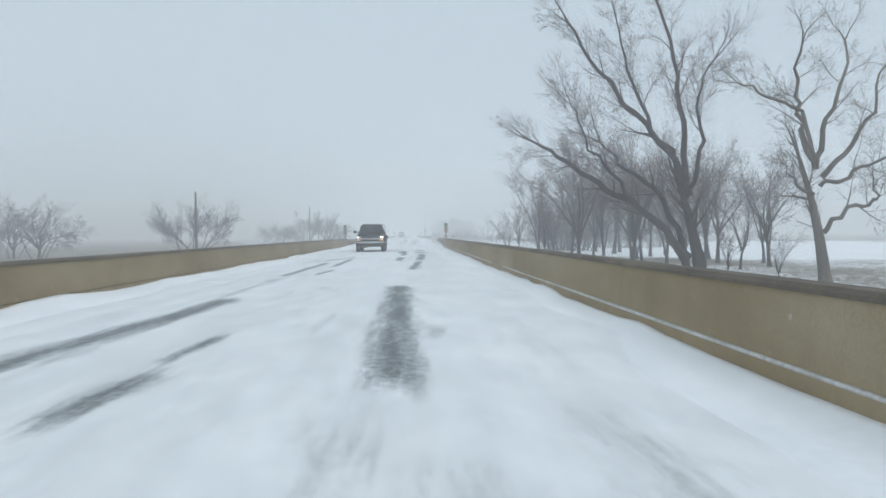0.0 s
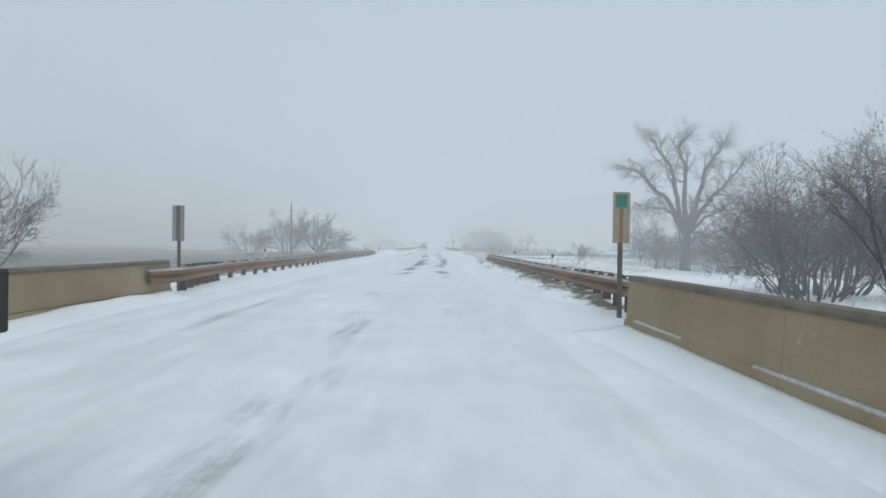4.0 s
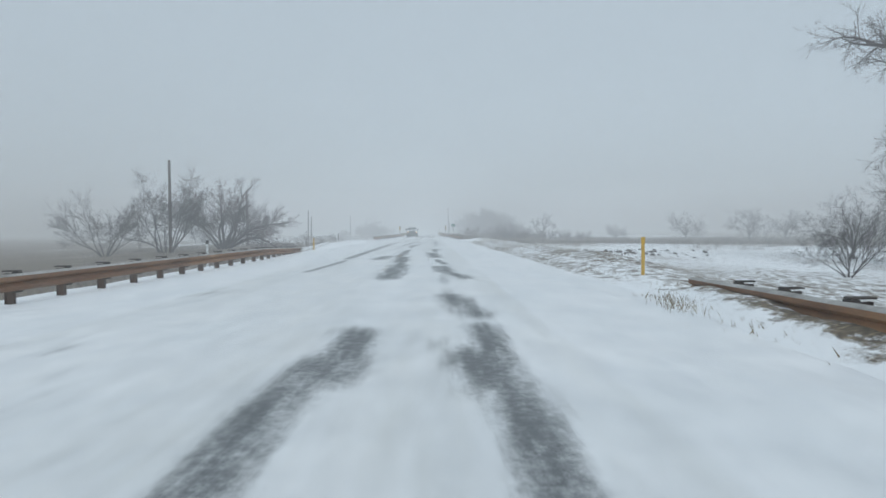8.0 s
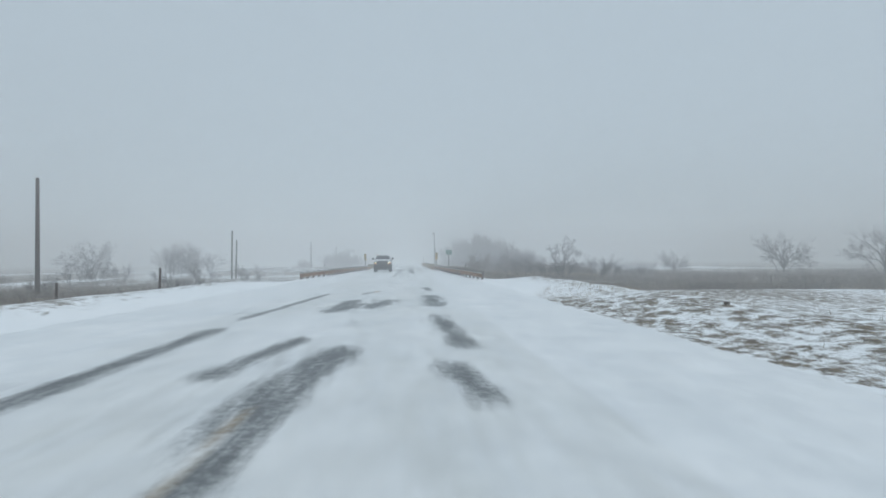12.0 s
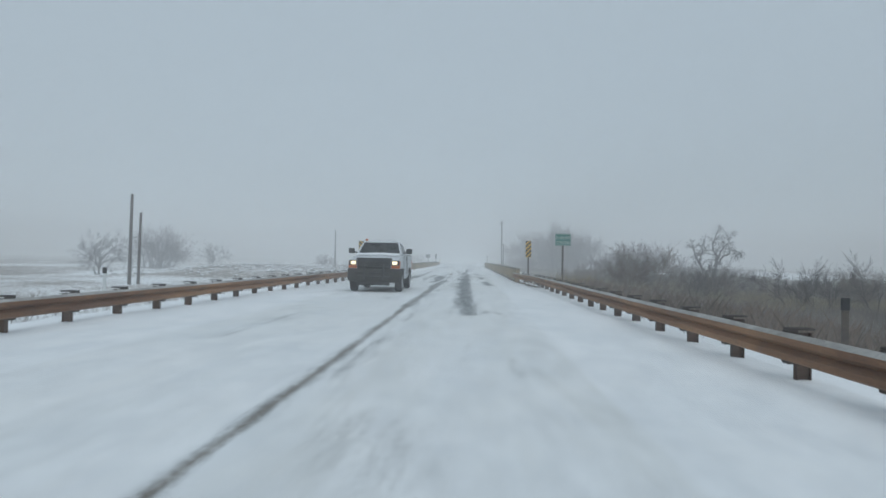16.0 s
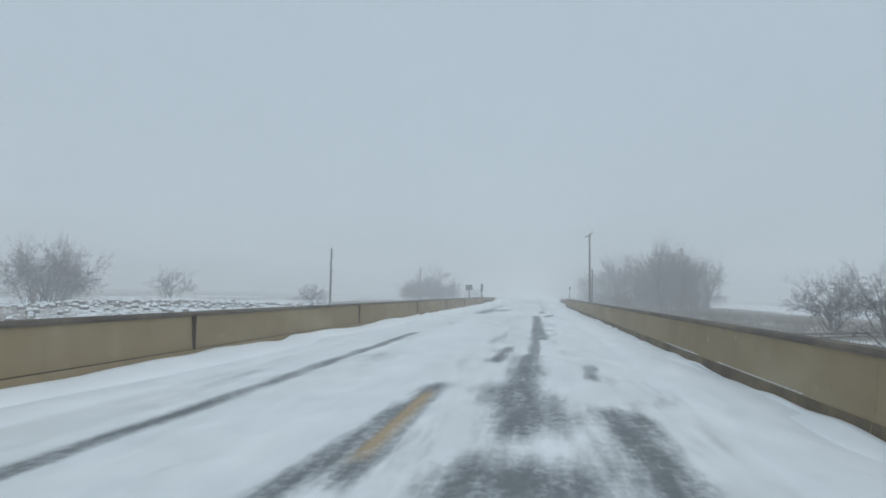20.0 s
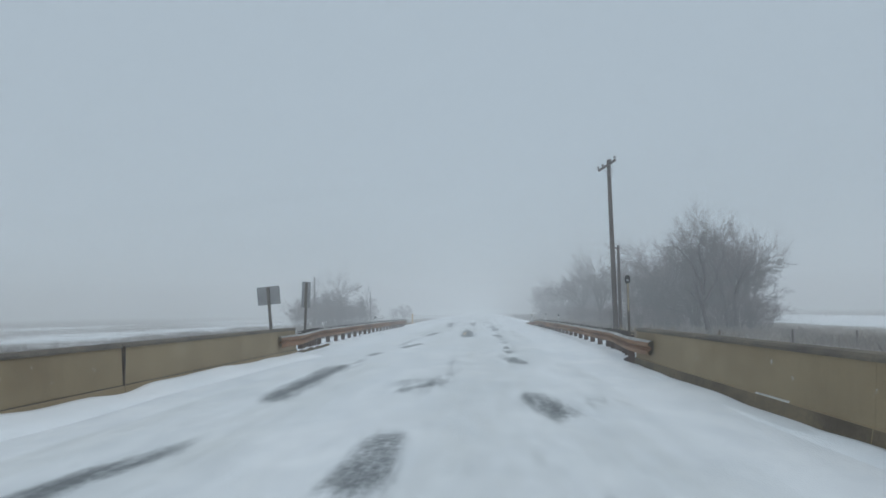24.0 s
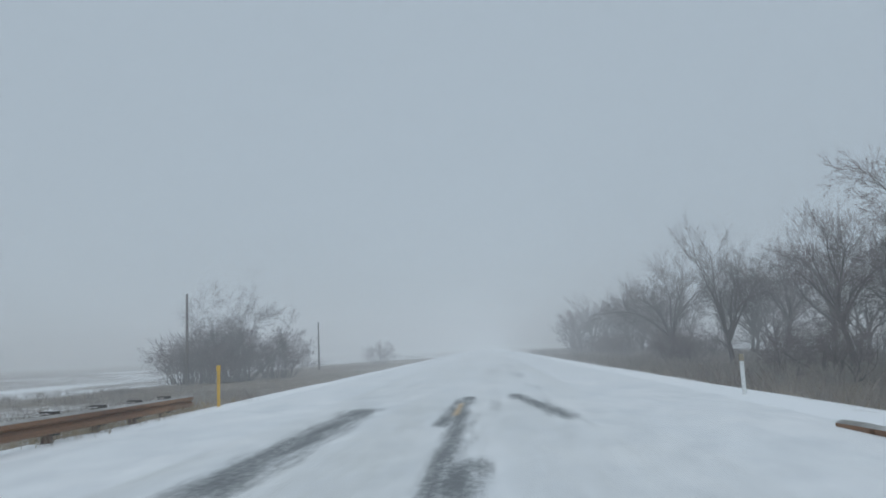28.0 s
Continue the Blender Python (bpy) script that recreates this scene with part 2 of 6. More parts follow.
WHITE = surface("white_sheeting", (0.62, 0.64, 0.64), (0.74, 0.76, 0.76), 2.0, 25.0, rough=0.5, grain=0.1, bump=0.02)
LETTER = surface("dulled_white_sheeting", (0.55, 0.60, 0.58), (0.68, 0.72, 0.70), 2.0, 25.0, rough=0.6, grain=0.15, bump=0.02)
INSULATOR = plain("glazed_insulator", (0.10, 0.09, 0.09), 0.25)
WIRE = plain("dull_wire", (0.05, 0.05, 0.055), 0.7)
LEDGE = surface("dirty_ledge_snow", (0.52, 0.50, 0.46), (0.72, 0.71, 0.69), 0.8, 14.0, rough=0.9, bump=0.3, depth=0.01)
FROST = surface("frosted_grime", (0.30, 0.285, 0.26), (0.52, 0.51, 0.49), 0.8, 12.0, rough=0.9, bump=0.3, depth=0.01)
DARK_BROWN = surface("dark_brown", (0.035, 0.026, 0.018), (0.07, 0.052, 0.036), 1.5, 20.0, rough=0.9)
STONE = surface("grey_rubble", (0.14, 0.13, 0.12), (0.28, 0.26, 0.24), 1.2, 12.0, rough=0.95, bump=0.7, depth=0.03, vary=0.2)
TYRE = surface("snowy_tyre_rubber", (0.012, 0.012, 0.013), (0.04, 0.04, 0.042), 5.0, 40.0, rough=0.9, bump=0.5, depth=0.005)
RIM = surface("salt_dulled_rim", (0.30, 0.30, 0.31), (0.5, 0.5, 0.51), 8.0, 60.0, rough=0.45, metal=0.6, bump=0.1)
CHROME = surface("dirty_chrome", (0.42, 0.43, 0.44), (0.62, 0.63, 0.64), 3.0, 50.0, rough=0.3, metal=0.8, bump=0.05, grain=0.2)
TRIM = surface("black_plastic_trim", (0.012, 0.012, 0.013), (0.03, 0.03, 0.032), 4.0, 40.0, rough=0.7, bump=0.1)
UNDER = surface("underbody_grime", (0.02, 0.018, 0.016), (0.05, 0.046, 0.04), 4.0, 30.0, rough=0.95)
BLACK_PAINT = paint_material("black_truck_paint", (0.002, 0.0025, 0.004), (0.02, 0.02, 0.024), 0.12)
WHITE_PAINT = paint_material("white_truck_paint", (0.60, 0.62, 0.64), (0.50, 0.50, 0.49), 0.4)
# black truck's sides: road film, with the reflected sheen put into the grey
SIDE_SHEEN = paint_material("black_with_film_and_sheen", (0.05, 0.05, 0.06), (0.16, 0.16, 0.17), 0.7)
GLASS = glass_material("frosted_windscreen", (0.004, 0.006, 0.007), 0.15)
LAMP = plain("lit_headlamp", (1.0, 0.95, 0.82), 0.2, 0.0, 2.4)
LAMP_WARM = plain("lit_halogen_headlamp", (1.0, 0.84, 0.55), 0.2, 0.0, 1.5)
AMBER = plain("lit_amber_lamp", (1.0, 0.42, 0.05), 0.3, 0.0, 0.9)
LENS = plain("clear_lamp_lens", (0.35, 0.36, 0.37), 0.2)
ORANGE = plain("amber_lens", (0.5, 0.13, 0.03), 0.3)


# ---- mesh helpers ----
class Shape:
    """Collects corners and faces and turns them into one mesh."""

    def __init__(self):
        self.v, self.f = [], []

    def add(self, verts, faces, m=None):
        n = len(self.v)
        self.v += [tuple(m @ Vector(p)) for p in verts] if m else [tuple(p) for p in verts]
        self.f += [tuple(i + n for i in f) for f in faces]
        return self

    def block(self, x0, x1, y0, y1, z0, z1, c=0.0, m=None):
        """A box, with its edges cut off by c."""
        if c <= 0:
            v = [(x, y, z) for z in (z0, z1) for y in (y0, y1) for x in (x0, x1)]
            return self.add(v, [(0, 2, 3, 1), (4, 5, 7, 6), (0, 1, 5, 4), (2, 6, 7, 3), (0, 4, 6, 2), (1, 3, 7, 5)], m)
        bm = bmesh.new()
        bmesh.ops.create_cube(bm, size=1, matrix=Matrix.Translation(((x0 + x1) / 2, (y0 + y1) / 2, (z0 + z1) / 2)) @ Matrix.Diagonal((x1 - x0, y1 - y0, z1 - z0, 1)))
        bmesh.ops.bevel(bm, geom=bm.edges[:], offset=c, segments=1, affect="EDGES")
        bm.verts.index_update()
        self.add([v.co for v in bm.verts], [[v.index for v in f.verts] for f in bm.faces], m)
        bm.free()
        return self

    def tube(self, pts, radii, sides=6, cap=True):
        pts = [Vector(p) for p in pts]
        n, side = len(self.v), None
        for i, (p, r) in enumerate(zip(pts, radii)):
            d = (pts[min(i + 1, len(pts) - 1)] - pts[max(i - 1, 0)]).normalized()
            if side is None:
                side = d.orthogonal().normalized()
            side = (side - d * side.dot(d))
            side = side.normalized() if side.length > 1e-6 else d.orthogonal().normalized()
            up = d.cross(side)
            for k in range(sides):
                a = 2 * math.pi * k / sides
                q = p + (side * math.cos(a) + up * math.sin(a)) * r
                self.v.append((q.x, q.y, q.z))
        for i in range(len(pts) - 1):
            for k in range(sides):
                a, b = n + i * sides + k, n + i * sides + (k + 1) % sides
                self.f.append((a, b, b + sides, a + sides))
        if cap:
            self.f.append(tuple(n + k for k in range(sides))[::-1])
            self.f.append(tuple(n + (len(pts) - 1) * sides + k for k in range(sides)))
        return self

    def loft(self, rings, closed=True, caps=True):
        """Skins rings of equally many points."""
        n, k = len(self.v), len(rings[0])
        for r in rings:
            self.v += [tuple(p) for p in r]
        for i in range(len(rings) - 1):
            for j in range(k if closed else k - 1):
                a, b = n + i * k + j, n + i * k + (j + 1) % k
                self.f.append((a, b, b + k, a + k))
        if caps:
            self.f.append(tuple(range(n, n + k))[::-1])
            self.f.append(tuple(range(n + (len(rings) - 1) * k, n + len(rings) * k)))
        return self

    def mesh(self, name, material, smooth=False):
        me = bpy.data.meshes.new(name)
        me.from_pydata(self.v, [], self.f)
        me.materials.append(material)
        if smooth:
            me.polygons.foreach_set("use_smooth", [True] * len(me.polygons))
        me.validate()
        return me


def thing(name, at, label, category, group="", kind="", turn=0.0):
    """An empty at the base of a thing, to hold its parts."""
    ob = new(name)
    ob.empty_display_size = 0.2
    ob.matrix_world = pose(*at, 0, 0, turn)
    return tagged(ob, label, category, group, kind)


def part(name, shape, material, parent, label="", smooth=False, kind=""):
    me = shape if isinstance(shape, bpy.types.Mesh) else shape.mesh(name, material, smooth)
    ob = new(name, me)
    ob.parent = parent
    return tagged(ob, label, kind=kind)


def rounded(shape, c, segments=2, angle=0.5):
    """The same shape with its sharp edges rounded by c."""
    bm = bmesh.new()
    vs = [bm.verts.new(p) for p in shape.v]
    for f in shape.f:
        bm.faces.new([vs[i] for i in f])
    bmesh.ops.recalc_face_normals(bm, faces=bm.faces[:])
    bm.normal_update()
    sharp = [e for e in bm.edges if len(e.link_faces) == 2 and e.calc_face_angle(0) > angle]
    bmesh.ops.bevel(bm, geom=sharp, offset=c, segments=segments, profile=0.6, affect="EDGES", clamp_overlap=True)
    bm.verts.index_update()
    out = Shape()
    out.add([v.co for v in bm.verts], [[v.index for v in f.verts] for f in bm.faces])
    bm.free()
    return out


def lattice(x, y, seed):
    """Smooth noise from 0 to 1 on a unit lattice, for whole arrays."""
    def h(i, j):
        n = (i.astype(np.int64) * 374761393 + j.astype(np.int64) * 668265263 + seed * 982451653) & 0xFFFFFFFF
        n = ((n ^ (n >> 13)) * 1274126177) & 0xFFFFFFFF
        return ((n ^ (n >> 16)) & 0xFFFF) / 65535.0
    i, j = np.floor(x), np.floor(y)
    u, v = x - i, y - j
    u, v = u * u * (3 - 2 * u), v * v * (3 - 2 * v)
    return (h(i, j) * (1 - u) + h(i + 1, j) * u) * (1 - v) + (h(i, j + 1) * (1 - u) + h(i + 1, j + 1) * u) * v


def smooth(a, b, x):
    t = np.clip((x - a) / (b - a), 0, 1)
    return t * t * (3 - 2 * t)


def grid_mesh(name, X, Y, Z, material, **layers):
    """A sheet over a grid of places, with point attributes."""
    rows, cols = X.shape
    k = np.arange(rows * cols).reshape(rows, cols)
    faces = np.stack([k[:-1, :-1], k[:-1, 1:], k[1:, 1:], k[1:, :-1]], -1).reshape(-1, 4)
    me = bpy.data.meshes.new(name)
    me.from_pydata(np.stack([X, Y, Z], -1).reshape(-1, 3).tolist(), [], faces.tolist())
    me.materials.append(material)
    me.polygons.foreach_set("use_smooth", [True] * len(me.polygons))
    for key, value in layers.items():
        me.attributes.new(key, "FLOAT", "POINT").data.foreach_set("value", value.ravel().astype(np.float32))
    return me


# ---- the lie of the land ----
# each bridge: start and end of its parapets, right then left (they are skewed)
BRIDGES = [(-60.0, 66.0, -54.0, 71.8), (268.8, 362.0, 273.9, 367.2)]
EDGE = 4.47  # the parapets' inner faces


def on_bridge(y):
    return np.maximum(smooth(-70, -60, y) - smooth(64, 72, y), smooth(264, 271, y) - smooth(363, 368, y))


def land(x, y):
    """The height of the ground."""
    a, w = np.abs(x), on_bridge(y)
    far = -1.25 - 0.35 * smooth(20, 60, a) + 0.5 * (lattice(x / 17, y / 23, 3) - 0.5)
    z = -0.05 + (far + 0.05) * smooth(6.3, 13.0, a)
    bed = -2.3 + 0.9 * smooth(9, 18, a) + 0.3 * (lattice(x / 5, y / 7, 5) - 0.5)
    z = z * (1 - w) + np.minimum(bed, far) * w
    # the creek's far bank, heaped with rubble on the side away from the wind
    z = z + 1.25 * np.exp(-((x + 34) / 14) ** 2 - ((y - 352) / 30) ** 2)
    # the hollow in which the great elm and its scrub stand
    z = z - 1.45 * np.exp(-((x - 42) / 15) ** 2 - ((y - 147) / 17) ** 2)
    # field level with the shoulder past the first rail
    z = z + 0.75 * smooth(118, 140, y) * (1 - smooth(205, 225, y)) * smooth(6, 9, x) * (1 - smooth(60, 110, x))
    z = z + 0.65 * smooth(165, 185, y) * (1 - smooth(205, 222, y)) * smooth(6, 9, -x) * (1 - smooth(20, 40, -x))
    return z + 0.10 * (lattice(x / 1.7, y / 2.6, 9) - 0.5) * smooth(6.0, 9.0, a)


def ground_at(x, y):
    return float(land(np.array([x], float), np.array([y], float))[0])


xs = np.concatenate([-np.geomspace(1400, 26, 34), np.linspace(-25, -5, 54), np.linspace(-4.4, 4.4, 10), np.linspace(5, 25, 54), np.geomspace(26, 1400, 34)])
ys = np.concatenate([np.linspace(-320, -20, 24), np.linspace(-18, 470, 460), np.geomspace(472, 1700, 60)])
X, Y = np.meshgrid(xs, ys)
Z = land(X, Y)
a = np.abs(X)
grass = 0.15 + 0.42 * smooth(6.4, 8.5, a) * (1 - 0.5 * smooth(20, 60, a)) - 0.3 * smooth(40, 90, a)
grass += 0.27 * smooth(5.5, 5.9, X) * smooth(118, 132, Y) * (1 - smooth(184, 194, Y)) * (1 - 0.6 * smooth(6.5, 9, X)) * (1 - smooth(14, 24, X))
grass -= 0.5 * (1 - smooth(5.6, 6.6, a)) * (1 - smooth(5.5, 5.9, X) * smooth(118, 132, Y) * (1 - smooth(184, 194, Y)))
grass += 0.12 * np.exp(-((X + 34) / 16) ** 2 - ((Y - 350) / 30) ** 2)
grass += 0.34 * smooth(-10, -16, X) * smooth(70, 110, Y) * (1 - smooth(215, 270, Y)) * (1 - smooth(30, 110, -X))
grass += 0.32 * smooth(-9, -14, X) * smooth(378, 400, Y) * (1 - smooth(24, 60, -X)) * (1 - smooth(560, 700, Y))
grass += 0.40 * smooth(30, 60, X) * (1 - smooth(110, 260, X)) * smooth(140, 215, Y) * (1 - smooth(300, 430, Y))
grass += 0.30 * smooth(6, 10, X) * (smooth(215, 225, Y) - smooth(268, 280, Y)) + 0.35 * smooth(5.5, 7, X) * (1 - smooth(26, 40, X)) * (smooth(252, 262, Y) - smooth(300, 318, Y))
weedy = smooth(9, 15, -X) * smooth(30, 70, Y) * (1 - smooth(225, 290, Y)) * 0.9
weedy = np.maximum(weedy, smooth(18, 34, X) * smooth(185, 215, Y) * (1 - smooth(330, 430, Y)) * 0.88)
weedy = np.maximum(weedy, smooth(6.5, 10, X) * smooth(214, 226, Y) * (1 - smooth(290, 320, Y)) * 0.85)
weedy = np.maximum(weedy, smooth(8, 13, X) * (1 - smooth(44, 60, X)) * smooth(372, 400, Y) * 0.9)
weedy = np.maximum(weedy, smooth(9, 14, -X) * (1 - smooth(34, 44, -X)) * smooth(376, 392, Y) * (1 - smooth(560, 700, Y)) * 0.85)
weedy = np.maximum(weedy, smooth(5.6, 5.9, X) * (1 - 0.40 * smooth(6.4, 7.6, X)) * (1 - 0.5 * smooth(12, 20, X)) * (1 - smooth(22, 34, X)) * smooth(118, 132, Y) * (1 - smooth(188, 198, Y)) * 0.6)
weedy = np.maximum(weedy, smooth(40, 70, -X) * smooth(30, 70, Y) * (0.85 - 0.3 * smooth(330, 380, Y)))
weedy = np.maximum(weedy, smooth(10, 15, X) * (1 - smooth(55, 90, X)) * smooth(322, 340, Y) * (1 - smooth(400, 430, Y)) * 0.78)
weedy = np.maximum(weedy, smooth(90, 130, a) * smooth(20, 90, Y) * 0.8)
grass -= 0.34 * smooth(7.0, 9.0, X) * smooth(66, 76, Y) * (1 - smooth(112, 124, Y)) * (1 - smooth(60, 90, X)) + 0.22 * smooth(14, 20, X) * smooth(112, 124, Y) * (1 - smooth(190, 205, Y)) * (1 - smooth(60, 90, X))
grass = np.maximum(np.clip(grass, 0.0, 0.56), weedy) + 0.34 * (lattice(X / 9.0, Y / 16.0, 14) - 0.5) * smooth(6.5, 9, a) + 0.22 * (lattice(X / 31.0, Y / 43.0, 15) - 0.5) * smooth(7, 12, a)
tagged(new("ground", grid_mesh("ground", X, Y, Z, GROUND, grass=grass)), "flat winter fields under blown snow with dead grass", "ground", kind="structure")

# ---- the road: snow and bare streaks ----
BARE_1 = [(1.4, 16.6, 1.5, 6.4, 0.25), (-2.2, 7.0, -1.8, 13.6, 0.25), (-0.7, 7.4, -0.6, 8.5, 0.10), (-0.7, 5.2, -0.6, 6.1, 0.15), (2.0, 32.7, 1.7, 25.3, 0.15), (-2.1, 22.3, -2.0, 31.6, 0.12), (-1.2, 22.9, -1.0, 25.1, 0.10), (-1.3, 28.8, -1.3, 35.8, 0.12), (2.3, 44.1, 2.1, 35.3, 0.20), (1.1, 34.5, 1.1, 38.2, 0.18), (-2.3, 34.6, -1.4, 39.2, 0.15), (1.2, 42.7, 1.2, 51.8, 0.15), (1.1, 47.3, 1.1, 50.3, 0.20), (2.0, 50.2, 2.4, 47.7, 0.30), (2.2, 56.6, 2.4, 53.7, 0.20)]
BARE_2 = [(0.2, 87.5, 0.3, 88.2, 0.20), (0.2, 92.0, 0.3, 95.5, 0.25), (0.4, 99.0, 0.5, 116.4, 0.20), (1.8, 90.0, 1.9, 88.3, 0.25), (1.8, 100.5, 2.0, 97.8, 0.20), (0.5, 101.5, 0.7, 107.0, 0.30), (2.3, 119.0, 2.2, 106.6, 0.20), (2.0, 104.9, 2.1, 102.3, 0.25), (0.8, 116.2, 0.7, 118.7, 0.25), (2.1, 116.8, 2.2, 115.8, 0.30), (2.0, 123.7, 2.3, 120.7, 0.25), (0.5, 130.0, 0.5, 142.0, 0.20), (2.0, 132.6, 2.6, 129.2, 0.20), (0.5, 129.4, 0.5, 136.5, 0.35), (0.3, 139.7, 0.4, 145.0, 0.25), (1.9, 141.2, 2.2, 137.4, 0.15), (2.0, 134.9, 2.1, 132.7, 0.30), (-2.2, 132.8, -2.0, 140.9, 0.12), (-2.15, 143.5, -2.12, 180.0, 0.19)]
BARE_3 = [(1.7, 151.1, 1.9, 144.7, 0.30), (1.9, 159.2, 2.0, 154.7, 0.15), (0.1, 145.2, 0.2, 157.5, 0.20), (-0.7, 142.7, -0.5, 146.4, 0.30), (0.1, 165.8, 0.5, 176.8, 0.15), (1.9, 159.6, 2.1, 158.0, 0.30), (1.9, 169.1, 2.2, 169.0, 0.12), (0.1, 172.1, 0.5, 176.4, 0.30), (2.0, 174.9, 2.2, 173.3, 0.20), (2.1, 183.0, 2.3, 177.3, 0.20), (-0.5, 185.3, -0.1, 187.7, 0.30), (-0.7, 174.8, -0.3, 178.0, 0.20), (-2.2, 182.8, -1.7, 194.5, 0.12), (0.4, 186.6, 0.8, 189.5, 0.30), (2.2, 192.5, 2.2, 187.3, 0.30), (-0.5, 186.3, -0.3, 189.8, 0.30), (-0.3, 194.9, 0.2, 196.9, 0.12), (2.2, 201.0, 2.3, 197.9, 0.15)]
BARE_4 = [(0.12, 289.0, 0.12, 293.6, 0.16), (0.1, 226.0, 0.1, 262.0, 0.08), (1.5, 281.7, 1.8, 243.0, 0.20), (0.1, 245.0, 0.2, 264.6, 0.13), (1.4, 276.2, 1.7, 245.4, 0.28), (1.4, 327.1, 1.6, 305.2, 0.20), (1.1, 293.7, 1.5, 291.6, 0.40), (2.3, 291.8, 2.4, 288.9, 0.25), (-2.0, 282.3, -2.3, 306.4, 0.12), (1.1, 288.9, 1.6, 288.8, 0.40), (-2.1, 262.0, -2.0, 284.0, 0.14), (1.25, 291.0, 1.3, 299.0, 0.26), (2.3, 288.4, 2.5, 291.6, 0.16), (1.4, 300.0, 1.4, 324.0, 0.12), (2.3, 295.6, 2.4, 297.0, 0.12), (0.7, 298.0, 0.8, 301.0, 0.14), (-0.2, 288.0, 0.0, 292.0, 0.12), (2.8, 263.4, 2.7, 269.0, 0.2), (0.0, 259.0, 0.3, 270.0, 0.14), (2.0, 326.0, 2.3, 330.0, 0.2)]
BARE_5 = [(-2.05, 330.5, -2.03, 342.5, 0.42), (-1.2, 338.0, -0.9, 341.5, 0.35), (1.8, 339.1, 1.8, 334.8, 0.20), (-1.9, 334.3, -1.8, 342.7, 0.20), (-2.3, 346.5, -2.1, 351.0, 0.15), (1.9, 349.6, 1.9, 347.5, 0.15), (-2.1, 356.7, -2.3, 362.5, 0.25), (1.8, 356.1, 2.0, 354.6, 0.20), (1.8, 364.9, 2.0, 363.4, 0.20), (0.1, 350.9, 0.1, 352.5, 0.20), (-0.2, 357.4, 0.2, 358.2, 0.15), (-2.1, 350.8, -1.9, 351.9, 0.15), (-1.7, 371.7, -1.4, 374.1, 0.15), (0.1, 383.9, 0.1, 395.2, 0.15), (-2.2, 367.2, -2.1, 367.9, 0.12)]
BARE_6 = [(1.9, 368.6, 1.9, 367.7, 0.10), (1.9, 371.0, 1.9, 370.4, 0.10), (0.4, 382.3, 0.2, 391.8, 0.30), (-1.8, 384.6, -1.6, 389.5, 0.18), (1.8, 383.8, 1.9, 382.0, 0.20), (1.9, 396.6, 2.0, 393.5, 0.20), (1.7, 402.6, 2.1, 398.8, 0.20), (1.8, 407.9, 2.1, 405.5, 0.20), (-1.5, 405.6, -1.7, 411.0, 0.20), (0.3, 409.7, 0.2, 423.4, 0.15), (-2.0, 415.2, -2.0, 423.9, 0.35), (1.4, 427.3, 2.1, 421.5, 0.20), (0.0, 420.8, 0.2, 426.9, 0.20), (0.4, 414.8, 0.5, 416.0, 0.25)]

ys = np.concatenate([np.linspace(-60, 0, 60), np.linspace(0.3, 440, 1400), np.geomspace(441, 1500, 80)])
S, Y = np.meshgrid(np.linspace(-1, 1, 109), ys)
half = 5.8 - (5.8 - EDGE + 0.01) * on_bridge(Y)
X = S * half
bare = np.zeros_like(X)
for x0, y0, x1, y1, w in BARE_1 + BARE_2 + BARE_3 + BARE_4 + BARE_5 + BARE_6:
    rows = slice(*np.searchsorted(ys, (min(y0, y1) - 2, max(y0, y1) + 2)))
    px, py = X[rows] - x0, (Y[rows] - y0)
    dx, dy = x1 - x0, y1 - y0
    t = np.clip((px * dx + py * dy) / (dx * dx + dy * dy + 1e-6), 0, 1)
    d = np.hypot((px - t * dx) / (w * 1.5), (py - t * dy) / (0.5 + 2 * w))
    bare[rows] = np.maximum(bare[rows], 0.82 * (1 - smooth(0.0, 1.6, d)))
wheel = sum(np.exp(-((X - c) / w) ** 2) * k for c, w, k in ((-2.05, 0.35, 0.42), (0.35, 0.35, 0.4), (2.0, 0.35, 0.42)))
patchy = lattice(X / 0.5, Y / 5.0, 21) * 0.6 + lattice(X / 0.25, Y / 1.8, 22) * 0.4
bare = np.maximum(bare, 1.1 * wheel * smooth(0.42, 0.8, patchy))
bare = np.maximum(bare, 0.40 * smooth(0.56, 0.95, 0.65 * lattice(X / 0.9, Y / 3.2, 25) + 0.35 * lattice(X / 0.4, Y / 1.2, 28)) * (1 - smooth(2.9, 4.0, np.abs(X))))
scour = smooth(250, 264, Y) * (1 - smooth(283, 291, Y))
torn = 0.25 + 0.75 * smooth(0.28, 0.62, 0.6 * lattice(X / 0.55, Y / 3.6, 27) + 0.4 * lattice(X / 0.22, Y / 1.3, 29))
worn = np.zeros_like(X)
for c, w, k, start in ((-2.1, 0.44, 1.02, 264), (-1.1, 0.30, 0.9, 266), (-0.35, 0.42, 0.95, 262), (0.3, 0.22, 0.75, 258), (1.42, 0.5, 1.12, 250), (2.56, 0.25, 1.1, 271)):
    middle = c + 0.22 * (lattice(Y / 6.0, Y * 0 + c, 26) - 0.5)
    worn = np.maximum(worn, k * np.exp(-((X - middle) / (w * (0.75 + 0.5 * lattice(Y / 3.0, Y * 0 + c, 30)))) ** 2) * smooth(start, start + 8, Y))
bare = np.maximum(bare, scour * worn * torn * (0.62 + 0.4 * lattice(X / 0.28, Y / 4.0, 23) + 0.25 * lattice(X / 0.11, Y / 6.0, 24)))
dirt = 0.25 + 0.5 * lattice(X / 0.8, Y / 9.0, 31) * (np.abs(X) < 3.2) + 0.35 * scour
paint = np.zeros_like(X)
